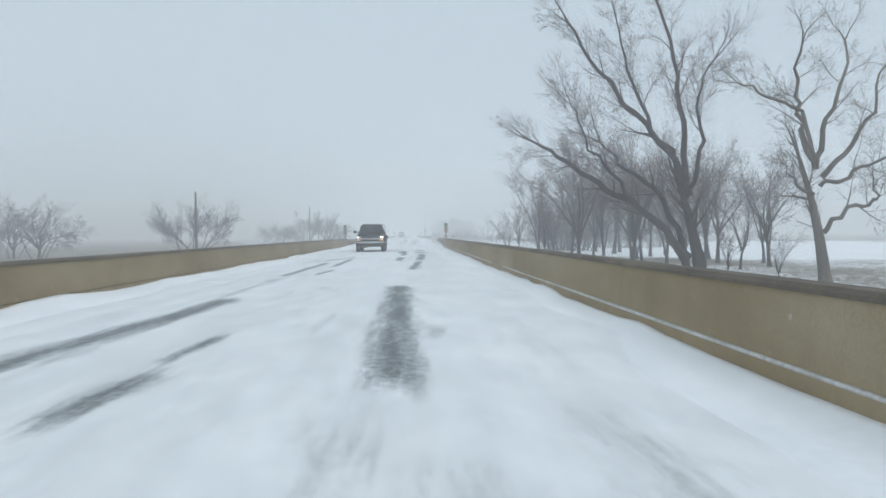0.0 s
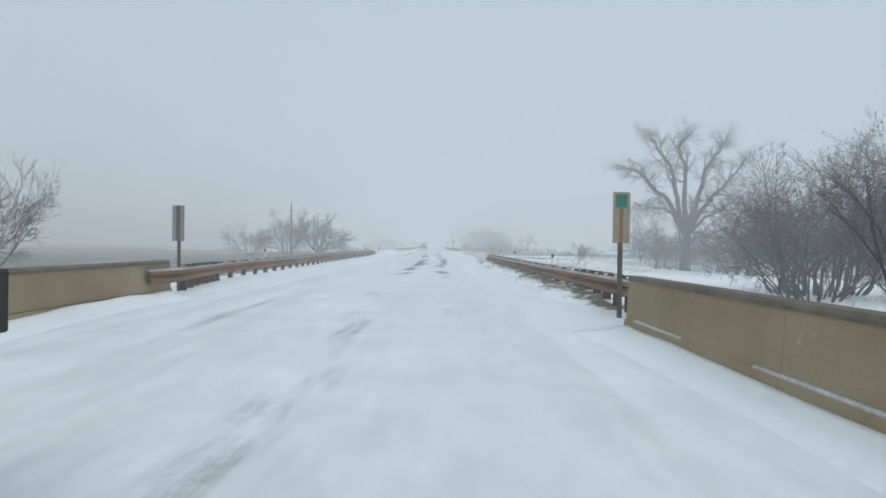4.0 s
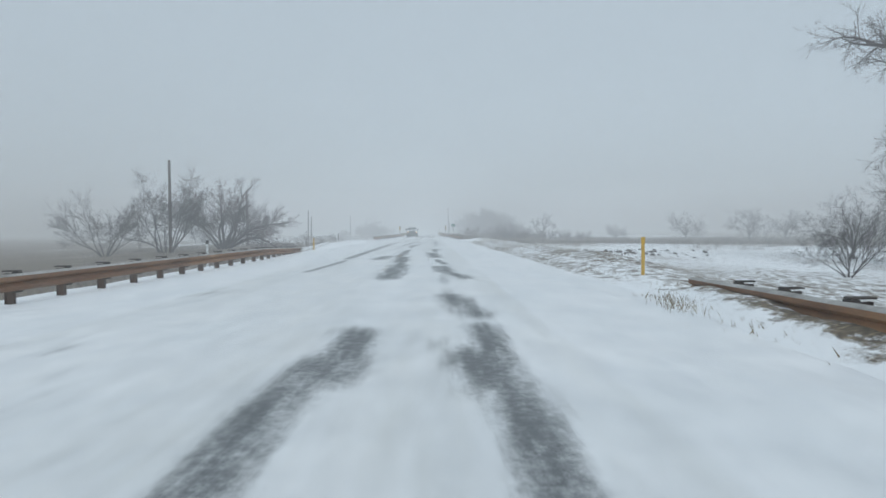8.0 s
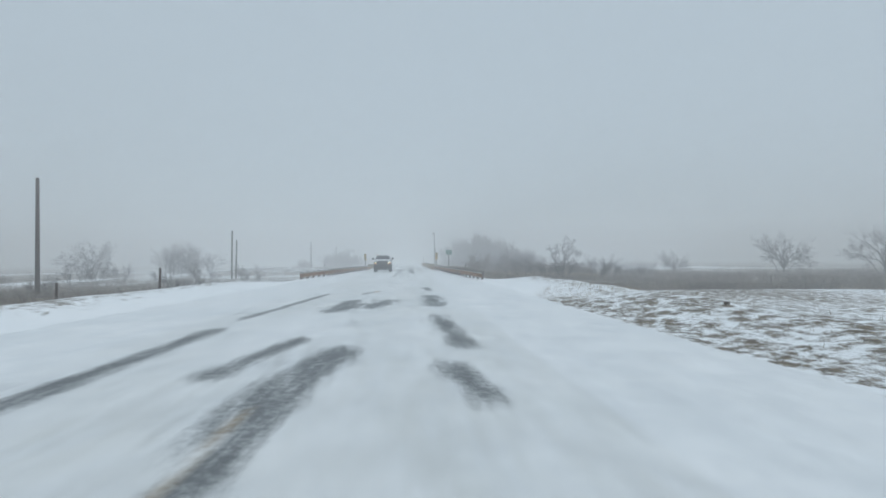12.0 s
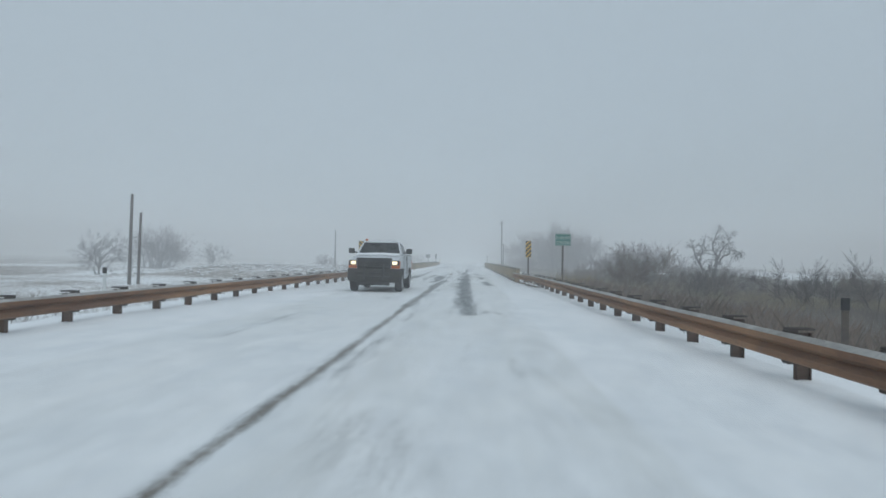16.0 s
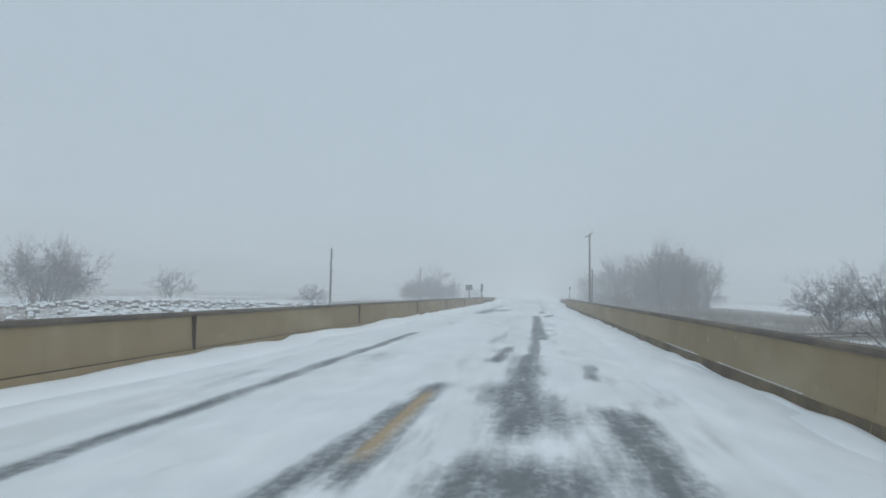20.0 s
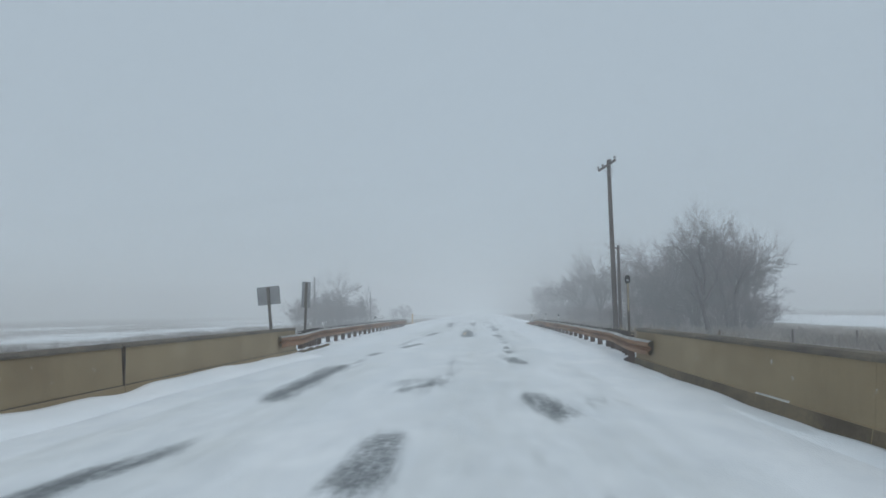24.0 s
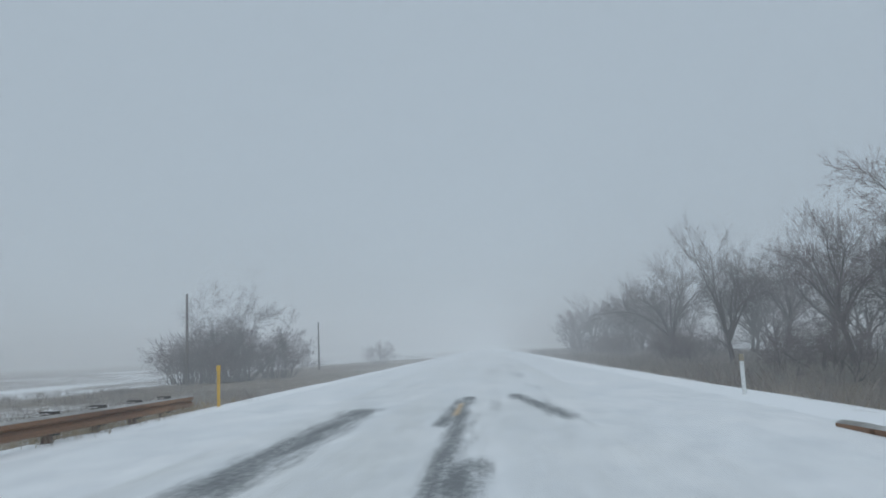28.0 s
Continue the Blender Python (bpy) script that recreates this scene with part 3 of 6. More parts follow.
line = (0.85 - 0.72 * smooth(224, 227, Y) * (1 - smooth(264, 268, Y))) * (1 - smooth(0.01, 0.085, np.abs(X - 0.12))) * (1 - 0.6 * (1 - smooth(192, 194, Y)))
for y0, y1 in [(226, 264), (289.4, 293.2), (371.8, 375.9), (385.4, 389.2), (194.2, 198.0)] + [(96.2 + 12.19 * k, 99.4 + 12.19 * k) for k in range(8)] + [(410.0 + 12.19 * k, 413.1 + 12.19 * k) for k in range(4)]:
    paint = np.maximum(paint, line * smooth(y0 - 0.2, y0 + 0.2, Y) * (1 - smooth(y1 - 0.2, y1 + 0.2, Y)))
bare = np.maximum(bare, 1.7 * paint * smooth(288, 289, Y) * (1 - smooth(293, 295, Y)))
crest = 0.022 * (lattice(X / 0.9, Y / 3.5, 41) - 0.5) + 0.05 * smooth(3.9, 4.5, np.abs(X)) * lattice(X / 0.6, Y / 1.3, 42)
Z = crest - 0.03 * smooth(5.0, 5.8, np.abs(X))
tagged(new("road", grid_mesh("road", X, Y, Z, ROAD, bare=bare, paint=paint, dirt=dirt)), "two-lane road under drifted snow with bare asphalt streaks", "road", kind="structure")


# ---- bridges ----
def parapet_profile(side, lean=0.0):
    """Section of a parapet: a sloped toe, a ledge, an upright face; side -1 or 1."""
    pts = [(EDGE - 0.03, -0.42), (EDGE - 0.03, 0.02), (EDGE, 0.185), (EDGE + 0.022, 0.198), (EDGE + 0.06, 0.76), (EDGE + 0.28, 0.76), (EDGE + 0.28, -0.42)]
    return [(side * x, z) for x, z in pts]


def coping_profile(side):
    pts = [(EDGE + 0.04, 0.764), (EDGE + 0.04, 0.80), (EDGE + 0.06, 0.835), (EDGE + 0.27, 0.835), (EDGE + 0.31, 0.80), (EDGE + 0.31, 0.764)]
    return [(side * x, z) for x, z in pts]


def swept(profile, y0, y1, cut=0.0):
    return Shape().loft([[(x, y0 + (cut if i in (1, 2, 3) else 0), z) for i, (x, z) in enumerate(profile)], [(x, y1 - (cut if i in (1, 2, 3) else 0), z) for i, (x, z) in enumerate(profile)]])


def snow_bank(side, y0, y1, seed):
    """Drifted snow along a parapet's foot, with a scalloped upper edge."""
    yy = np.arange(y0, y1, 0.3)
    s = Shape()
    rings = []
    for y in yy:
        h = (0.02 if side > 0 else 0.05) + (0.07 if side > 0 and y < 90 else 0.12) * float(lattice(np.array([y / 1.1]), np.array([0.3]), seed)[0]) + 0.05 * float(lattice(np.array([y / 4.0]), np.array([7.0]), seed)[0])
        w = (0.35 if side < 0 or y < 90 else 0.15) + (0.5 if side < 0 or y < 90 else 0.3) * float(lattice(np.array([y / 3.0]), np.array([2.0]), seed + 1)[0])
        back = EDGE + 0.012
        if side > 0 and y > 90:
            h = max(-0.02, 0.8 * h - 0.04)
        rings.append([(side * (back + 0.02), y, -0.05), (side * back, y, h), (side * (back - 0.12), y, h * 0.86), (side * (back - 0.45 * w), y, h * 0.42), (side * (back - w), y, 0.012), (side * (back - w - 0.05), y, -0.05)])
    s.loft(rings)
    return s


for n, (r0, r1, l0, l1) in enumerate(BRIDGES):
    bridge = thing("bridge_%d" % (n + 1), (0, (r0 + r1) / 2, -0.45), "low concrete road bridge with solid tan parapets in snow", "bridge", kind="structure")
    mid = (r0 + r1) / 2
    deck = Shape().loft([[(x, y, z) for x, z in ((-4.8, -0.45), (4.78, -0.45), (4.78, -0.07), (-4.8, -0.07))] for y in (min(r0, l0) - 0.5, max(r1, l1) + 0.5)])
    deck.v = [(x, y - mid, z + 0.45) for x, y, z in deck.v]
    part("deck", deck, COPING, bridge, "stained concrete deck slab")
    for side, y0, y1 in ((1, r0, r1), (-1, l0, l1)):
        joints = [y for y in np.arange(y0, y1 - 3, 12.1)] + [y1]
        if n == 1:
            joints = [y0, 279.0, 284.1, 296.1, 308.2, 320.3, 332.3, 344.5, 356.5, y1] if side < 0 else [y0, 279.0, 291.0, 303.5, 316.0, 330.6, 339.4, 352.0, y1]
        for a, b in zip(joints, joints[1:]):
            gap = 0.012 if n == 1 and side < 0 else 0.003
            body = swept(parapet_profile(side), a + gap, b - gap)
            body.v = [(x, y - mid, z + 0.45) for x, y, z in body.v]
            # a darker brown skin over the toe, on this side only
            if n == 1 and side > 0:
                toe = Shape().loft([[(EDGE - 0.034, y - mid, 0.05), (EDGE - 0.034, y - mid, 0.468), (EDGE - 0.004, y - mid, 0.632), (EDGE + 0.01, y - mid, 0.632), (EDGE + 0.01, y - mid, 0.05)] for y in (a + 0.014, b - 0.014)])
            wall = part("parapet_panel", body, CONCRETE, bridge, "tan concrete parapet panel with dark runs")
            if n == 1 and side > 0:
                part("toe", toe, BROWN_CONCRETE, wall, "darker brown toe")
            cap = swept(coping_profile(side), a + gap, b - gap)
            cap.v = [(x, y - mid, z + 0.45) for x, y, z in cap.v]
            part("coping", cap, COPING, wall, "dark stained coping")
            if b < y1 and n == 1 and side < 0:
                wide = 0.035 if b == 296.1 else 0.016
                part("joint_filler", Shape().block(min(side * (EDGE + 0.002), side * (EDGE + 0.25)), max(side * (EDGE + 0.002), side * (EDGE + 0.25)), b - wide - mid, b + wide - mid, 0.1, 0.45 + 0.79), DARK_BROWN, wall, "dark brown joint")
        bank = snow_bank(side, max(y0, -14), y1, 51 + 2 * n + (side > 0))
        if bank.v:
            part("drift", Shape().add([(x, y - mid, z + 0.45) for x, y, z in bank.v], bank.f), SNOW, bridge, "scalloped snow drift along the parapet", smooth=True)
        if side < 0:
            # a thin dark strip laid along the kink above the toe, not cut in
            dark_line = part("toe_strip", Shape().block(-EDGE - 0.05, -EDGE - 0.0015, y0 + 0.05 - mid, y1 - 0.05 - mid, 0.45 + 0.168, 0.45 + 0.196), DARK_BROWN, bridge, "thin dark strip above the parapet's toe")
        ledge = Shape()
        rings = []
        for y in np.arange(max(y0, -14), y1, 0.5):
            k = (0.010 if y < 90 else -0.006) + 0.016 * float(lattice(np.array([y / 2.3]), np.array([1.0]), 77 + n)[0])
            rings.append([(side * x, y - mid, z + 0.45) for x, z in ((EDGE + 0.002, 0.183), (EDGE + 0.003, 0.187 + k), (EDGE + 0.024, 0.2 + k), (EDGE + 0.026, 0.196))])
        if side > 0:
            run = []
            for i, ring in enumerate(rings + [None]):
                keep = ring is not None and float(lattice(np.array([ring[0][1] / 3.0]), np.array([4.0]), 78 + n)[0]) > (0.12 if n == 0 else 0.5)
                if keep:
                    run.append(ring)
                elif len(run) > 1:
                    ledge.loft(run)
                if not keep:
                    run = []
            part("snow_on_ledge", ledge, LEDGE, bridge, "thin broken line of grey snow on the ledge", smooth=True)
    beams = [part("beam", Shape().block(x - 0.2, x + 0.2, r0 + 1 - mid, r1 - 1 - mid, -0.75, 0.0), COPING, bridge) for x in (-3.6, -1.2, 1.2, 3.6)]


# ---- guard rails ----
def wave(x, z, out):
    """The W section of a rail; out: to which side its crests face."""
    pts = [(0.0, 0.155), (0.08, 0.12), (0.08, 0.055), (0.0, 0.0), (0.08, -0.055), (0.08, -0.12), (0.0, -0.155)]
    front = [(x + out * a, z + b) for a, b in pts]
    return front + [(px - out * 0.012, pz) for px, pz in reversed(front)]


def guard_rail(points, posts, label, group):
    """A weathering-steel rail along points (x, y, z of the rail's middle); posts: y of each post."""
    px, py, pz = (np.array(c, float) for c in zip(*points))
    side = 1 if px[0] > 0 else -1
    at = lambda y: (float(np.interp(y, py, px)), float(np.interp(y, py, pz)))
    base = ground_at(at(py[0])[0] + side * 0.3, float(py[0]))
    rail = thing("guard_rail", (at(py[0])[0], float(py[0]), base), label, "guard rail", group)
    ox, oy, oz = at(py[0])[0], float(py[0]), base
    y = py[0]
    while y < py[-1] - 0.3:
        end = min(y + 3.81, py[-1])
        rings = []
        for yy in np.linspace(y, end + (0.12 if end < py[-1] else 0), 4):
            x, z = at(yy)
            rings.append([(a + side * 0.004 * (int(y * 10) % 2) - ox, yy - oy, b - oz) for a, b in wave(x, z, -side)])
        beam = part("beam", Shape().loft(rings), RUST, rail)
        dust = []
        for ring, grow in zip(rings, (0.3, 1.0, 0.9, 0.4)):
            (ax, ay, az), (bx, by, bz) = ring[0], ring[1]
            dust.append([(ax + side * 0.014, ay, az - 0.004), (ax + side * 0.006, ay, az + 0.016 * grow), (ax + 0.55 * (bx - ax), ay, az + 0.55 * (bz - az) + 0.014 * grow), (bx, by, bz + 0.003)])
        part("snow_dusting", Shape().loft(dust), FROST, beam, "grey dusting of blown snow")
        y = end
    for yy in posts:
        x, z = at(yy)
        foot = ground_at(x + side * 0.3, yy) - 0.1
        sx = side * 0.13
        p = Shape()
        for dx, t in ((0.0, 0.05), (0.15, 0.05)):
            p.block(min(sx, sx + side * 0.0) + side * dx - 0.006 if side > 0 else sx + side * dx - 0.006, sx + side * dx + 0.006, -t, t, foot - z, 0.16)
        p.block(min(sx, sx + side * 0.15), max(sx, sx + side * 0.15), -0.005, 0.005, foot - z, 0.16)
        post = part("post", p, RUST_DARK, rail)
        post.location = (x - ox, yy - oy, z - oz)
        b = Shape().block(min(side * 0.005, sx), max(side * 0.005, sx), -0.075, 0.075, -0.19, 0.19, 0.01)
        block = part("blockout", b, BLOCK, rail)
        block.location = (x - ox, yy - oy, z - oz)
        c = Shape().block(min(side * 0.02, side * 0.31), max(side * 0.02, side * 0.31), -0.08, 0.08, 0.193, 0.216, 0.006)
        cap = part("post_cap", c, BLOCK, rail)
        cap.location = (x - ox, yy - oy, z - oz)
    return rail


STEP = 1.905
RAILS = [
    ([(5.1, 64.5, 0.53), (5.15, 80, 0.46), (5.3, 100, 0.42), (5.7, 113, 0.38), (6.8, 124, 0.14)], 68.0, 123, "rusty guard rail with dark timber blocks beside drifted snow"),
    ([(-4.45, 70.3, 0.5), (-4.45, 72.2, 0.48), (-5.6, 80, 0.40), (-5.9, 110, 0.37), (-6.0, 143, 0.36), (-6.9, 158, 0.08)], 73.8, 157, "rusty guard rail half buried in drifted snow"),
    ([(6.3, 215, 0.26), (5.6, 225, 0.38), (5.25, 240, 0.38), (5.05, 262, 0.40), (4.45, 268.4, 0.42), (4.45, 270.2, 0.42)], 216.5, 267, "brown weathered guard rail in front of winter scrub"),
    ([(-6.9, 222, 0.24), (-5.6, 234, 0.38), (-5.3, 255, 0.38), (-4.95, 266, 0.40), (-4.45, 273.4, 0.42), (-4.45, 275.3, 0.42)], 223.5, 272, "brown weathered guard rail along the snowy shoulder"),
    ([(4.45, 360.3, 0.46), (4.45, 362.3, 0.45), (5.05, 368, 0.42), (5.25, 385, 0.41), (5.3, 400, 0.37), (5.5, 418.5, -0.08)], 364.5, 413, "orange-brown guard rail beside the tree belt"),
    ([(-4.45, 365.2, 0.48), (-4.45, 367.6, 0.47), (-5.3, 374, 0.46), (-5.6, 390, 0.46), (-5.9, 412, 0.40), (-7.4, 428, 0.14)], 369.2, 427, "orange-brown guard rail with closely set posts"),
]
for pts, first, last, label in RAILS:
    posts = list(np.arange(first, last, STEP))
    if pts[0][1] in (360.3, 365.2, 64.5, 70.3):  # closer posts where the rail meets a bridge
        posts += [first + STEP * (k + 0.5) for k in range(3)]
    guard_rail(pts, posts, label, "guard rails")


def heaped_snow(line, height, seed, label):
    """A ridge of drifted snow along a rail's foot."""
    y0, y1 = line[0][1], line[-1][1]
    xs, ys = np.linspace(0, 1, 13), np.arange(y0, y1, 0.4)
    U, Y = np.meshgrid(xs, ys)
    centre = np.interp(Y, [y for x, y in line], [x for x, y in line])
    X = centre + (U - 0.5) * 1.9
    ends = smooth(y0, y0 + 4, Y) * (1 - smooth(y1 - 4, y1, Y))
    Z = -0.06 + ends * (0.06 + height * (0.55 + 0.6 * lattice(X / 0.8, Y / 1.6, seed) + 0.25 * lattice(X / 0.3, Y / 0.5, seed + 1))) * np.sin(np.pi * U) ** 1.3
    return tagged(new("snow_drift", grid_mesh("snow_drift", X, Y, Z, GROUND, grass=0.02 + 0.72 * np.sin(np.pi * U) ** 2)), label, "snow drift", kind="stuff")


heaped_snow([(5.15, 68), (5.2, 80), (5.35, 100), (5.75, 113), (6.8, 126)], 0.23, 61, "drifted snow and dead grass heaped under the guard rail")


def approach_kerb(line, label):
    """A low concrete kerb under a rail where it meets a bridge."""
    (x0, y0), (x1, y1) = line
    side = 1 if x0 > 0 else -1
    ob = thing("approach_kerb", (x0, y0, -0.1), label, "kerb", "approach kerbs")
    rings, caps = [], []
    for k in range(9):
        f = k / 8
        x, y, h = x0 + (x1 - x0) * f, y0 + (y1 - y0) * f, 0.185 + 0.03 * math.sin(2.7 * k)
        rings.append([(x - x0 + side * a, y - y0, b) for a, b in ((-0.14, -0.1), (-0.13, h - 0.03), (-0.10, h), (0.12, h), (0.15, h - 0.03), (0.15, -0.1))])
        g = 0.012 + 0.02 * abs(math.sin(1.9 * k))
        caps.append([(x - x0 + side * a, y - y0, h + b) for a, b in ((-0.05, -0.004), (0.0, g), (0.09, g), (0.13, -0.004))])
    part("kerb", Shape().loft(rings), BROWN_CONCRETE, ob, "damp brown concrete")
    part("snow_cap", Shape().loft(caps), SNOW, ob, "snow on the kerb", smooth=True)


approach_kerb([(5.06, 260.6), (4.72, 268.3)], "low dark concrete kerb beneath the guard rail")
approach_kerb([(-4.76, 368.2), (-4.9, 373.4)], "low dark concrete kerb beneath the guard rail")


# ---- trees ----
class Tree:
    """Grows bare branches that wander, throw side shoots and fork at their ends; thick wood and thin wood are kept apart."""

    def __init__(self, seed):
        self.rng = random.Random(seed)
        self.wood, self.twigs, self.pods, self.line = Shape(), Shape(), Shape(), []

    def spike(self, p, d, length, radius, pods):
        side = d.orthogonal().normalized() * radius
        across = d.cross(side)
        tip = p + d * length
        self.twigs.add([p + side, p - 0.5 * side + 0.87 * across, p - 0.5 * side - 0.87 * across, tip], [(0, 1, 3), (1, 2, 3), (2, 0, 3)])
        if pods and self.rng.random() < pods:
            h = self.rng.uniform(0.03, 0.07)
            self.pods.add([tip + Vector(q) * h for q in ((1, 0, 0), (-0.5, 0.9, 0), (-0.5, -0.9, 0), (0, 0, 1.1), (0, 0, -1.3))], [(0, 1, 3), (1, 2, 3), (2, 0, 3), (1, 0, 4), (2, 1, 4), (0, 2, 4)])

    def branch(self, p, d, length, radius, level, o, path=None):
        rng = self.rng
        pick = lambda key: o[key][min(level, len(o[key]) - 1)]
        if level >= o["levels"]:  # the last twigs are slim spikes
            self.spike(Vector(p), d.normalized(), length, radius, o["pods"])
            return
        if path:
            knots = [Vector(q) for q in path]
            pts = []
            for k in range(len(knots) - 1):
                a, b, c, e = knots[max(k - 1, 0)], knots[k], knots[k + 1], knots[min(k + 2, len(knots) - 1)]
                for q in range(4):
                    t = q / 4
                    at = 0.5 * (2 * b + (c - a) * t + (2 * a - 5 * b + 4 * c - e) * t * t + (3 * b - a - 3 * c + e) * t * t * t)
                    pts.append(at + (Vector((rng.gauss(0, 0.10), rng.gauss(0, 0.10), rng.gauss(0, 0.07))) if k + q else Vector()))
            pts.append(knots[-1])
            steps = len(pts) - 1
            dirs = [(pts[min(k + 1, steps)] - pts[max(k - 1, 0)]).normalized() for k in range(steps + 1)]
            length = sum((b - a).length for a, b in zip(pts, pts[1:]))
        else:
            steps = max(1 if level >= 3 else 2, int(length / pick("step")))
            pts, dirs = [Vector(p)], [d.normalized()]
            sway = o["wiggle"] if self.line or level else o["trunk"]
            curl = Vector((0, 0, 0))
            for k in range(steps):
                curl = curl * 0.45 + Vector((rng.gauss(0, 1), rng.gauss(0, 1), rng.gauss(0, 1))) * sway
                dirs.append((dirs[-1] + curl + Vector((0, 0, pick("rise")))).normalized())
                pts.append(pts[-1] + dirs[-1] * (length / steps))
        radii = [radius * (1 - (1 - o["taper"]) * k / steps) for k in range(steps + 1)]
        (self.wood if level < o["wood"] else self.twigs).tube(pts, radii, (8, 6, 5, 3, 3, 3)[min(level, 5)], cap=False)
        count, start, share = pick("kids"), pick("from"), o["ratio"] + (0.0, 0.16, 0.24, 0.28)[min(level, 3)]
        for k in range(count):
            t = start + (1 - start) * (k + rng.uniform(0.2, 0.9)) / count
            i = min(steps - 1, int(t * steps))
            at = pts[i].lerp(pts[i + 1], t * steps - i)
            along = dirs[i + 1]
            off = along.orthogonal().normalized()
            off.rotate(Matrix.Rotation(2.4 * k + rng.uniform(0, 2.2), 3, along))
            a = radians(rng.uniform(*o["angle"]) * (1.0, 1.0, 1.05, 1.1)[min(level, 3)])
            size = share * rng.uniform(0.7, 1.15) * (1.2 - 0.55 * t)
            self.branch(at, along * math.cos(a) + off * math.sin(a), min(length, o["most"]) * size, max(o["thin"], radii[i] * rng.uniform(*o["share"])), level + 1, o)
        turn = rng.uniform(0, 6.28)
        for k in range(o["tips"]):  # the end forks
            off = dirs[-1].orthogonal().normalized()
            off.rotate(Matrix.Rotation(turn + 6.28 * k / o["tips"] + rng.uniform(-0.4, 0.4), 3, dirs[-1]))
            a = radians(rng.uniform(10, 32))
            self.branch(pts[-1], dirs[-1] * math.cos(a) + off * math.sin(a), min(length, o["most"]) * share * rng.uniform(0.75, 1.1), max(o["thin"], radii[-1] * 0.85), level + 1, o)
        return list(zip(pts, radii))


BASE = dict(step=(0.7, 0.5, 0.45, 0.6, 2.0), wiggle=0.11, rise=(0.02, 0.03, 0.03, 0.02), taper=0.3, wood=2, levels=4, kids=(6, 5, 3, 2), tips=2, angle=(25, 55), ratio=0.52, thin=0.0065, trunk=0.05, share=(0.36, 0.56), most=9.0, pods=0.0)
BASE["from"] = (0.3, 0.2, 0.15, 0.1)


def tree_shapes(seed, stems, **changes):
    """stems: (offset, direction, length, radius) of each trunk or limb, or (points, radius) of a bent one."""
    o = {**BASE, **changes}
    t = Tree(seed)
    for stem in stems:
        if len(stem) == 2:
            t.branch(stem[0][0], Vector((0, 0, 1)), 1, stem[1], 0, o, path=stem[0])
            continue
        off, d, length, radius = stem
        root, way = Vector(off), Vector(d).normalized()
        if off[2] > 0.01:  # a limb: it leaves the first trunk at that height
            low = min(range(len(t.line)), key=lambda i: abs(t.line[i][0].z - off[2]))
            t.branch(t.line[low][0] - way * 0.3 * t.line[low][1], way, length, min(radius, 0.9 * t.line[low][1]), 0, o)
            continue
        t.wood.tube([root + Vector((0, 0, -0.5)), root, root + way * 0.5], [radius * 1.7, radius * 1.35, radius * 1.02], 8, cap=False)
        line = t.branch(root + way * 0.4, way, length, radius, 0, o)
        t.line = t.line or line
    return t


def vase(seed, height, n, fork, lean, radius, spread=0.0):
    """A short trunk that parts into n ascending limbs."""
    r = random.Random(seed)
    out = [((0, 0, 0), (r.gauss(0, 0.04), r.gauss(0, 0.04), 1), fork + 1.2, radius)]
    for k in range(n):
        a = 2 * math.pi * k / n + r.uniform(-0.4, 0.4)
        w = lean * r.uniform(0.45, 1.1)
        out.append(((0, 0, fork * r.uniform(0.75, 1.25)), (math.cos(a) * w, math.sin(a) * w, 1), (height - fork) * r.uniform(0.72, 0.95) * 0.84, radius * r.uniform(0.42, 0.66)))
    return out


def tree(name, at, seed, stems, label, category="tree", group="", bark=None, twig=None, **changes):
    z = ground_at(*at)
    ob = thing(name, (*at, z), label, category, group)
    t = tree_shapes(seed, stems, **changes)
    part("trunk", t.wood, bark or BARK, ob, smooth=True)
    if t.twigs.v:
        part("crown", t.twigs, twig or TWIG, ob, smooth=True)
    if t.pods.v:
        part("seed_spray", t.pods, WEED, ob, "spray of small brown seed heads", kind="stuff")
    return ob


def again(ob, at, turn, size, label=""):
    """A copy of a tree at another place."""
    c = copy_thing(ob, pose(*at, ground_at(*at), 0, 0, turn))
    c.scale = (size, size, size * 0.97)
    return tagged(c, label)


def upright(seed, height, n, spread, lean=0.16):
    """Stems of a clump."""
    r = random.Random(seed)
    out = []
    for k in range(n):
        a = 2 * math.pi * k / n + r.uniform(-0.5, 0.5)
        w = spread if n > 1 else 0
        out.append(((math.cos(a) * w, math.sin(a) * w, 0), (math.cos(a) * lean + r.gauss(0, 0.05), math.sin(a) * lean + r.gauss(0, 0.05), 1), height * r.uniform(0.72, 1.0), 0.0125 * height * r.uniform(0.8, 1.2)))
    return out


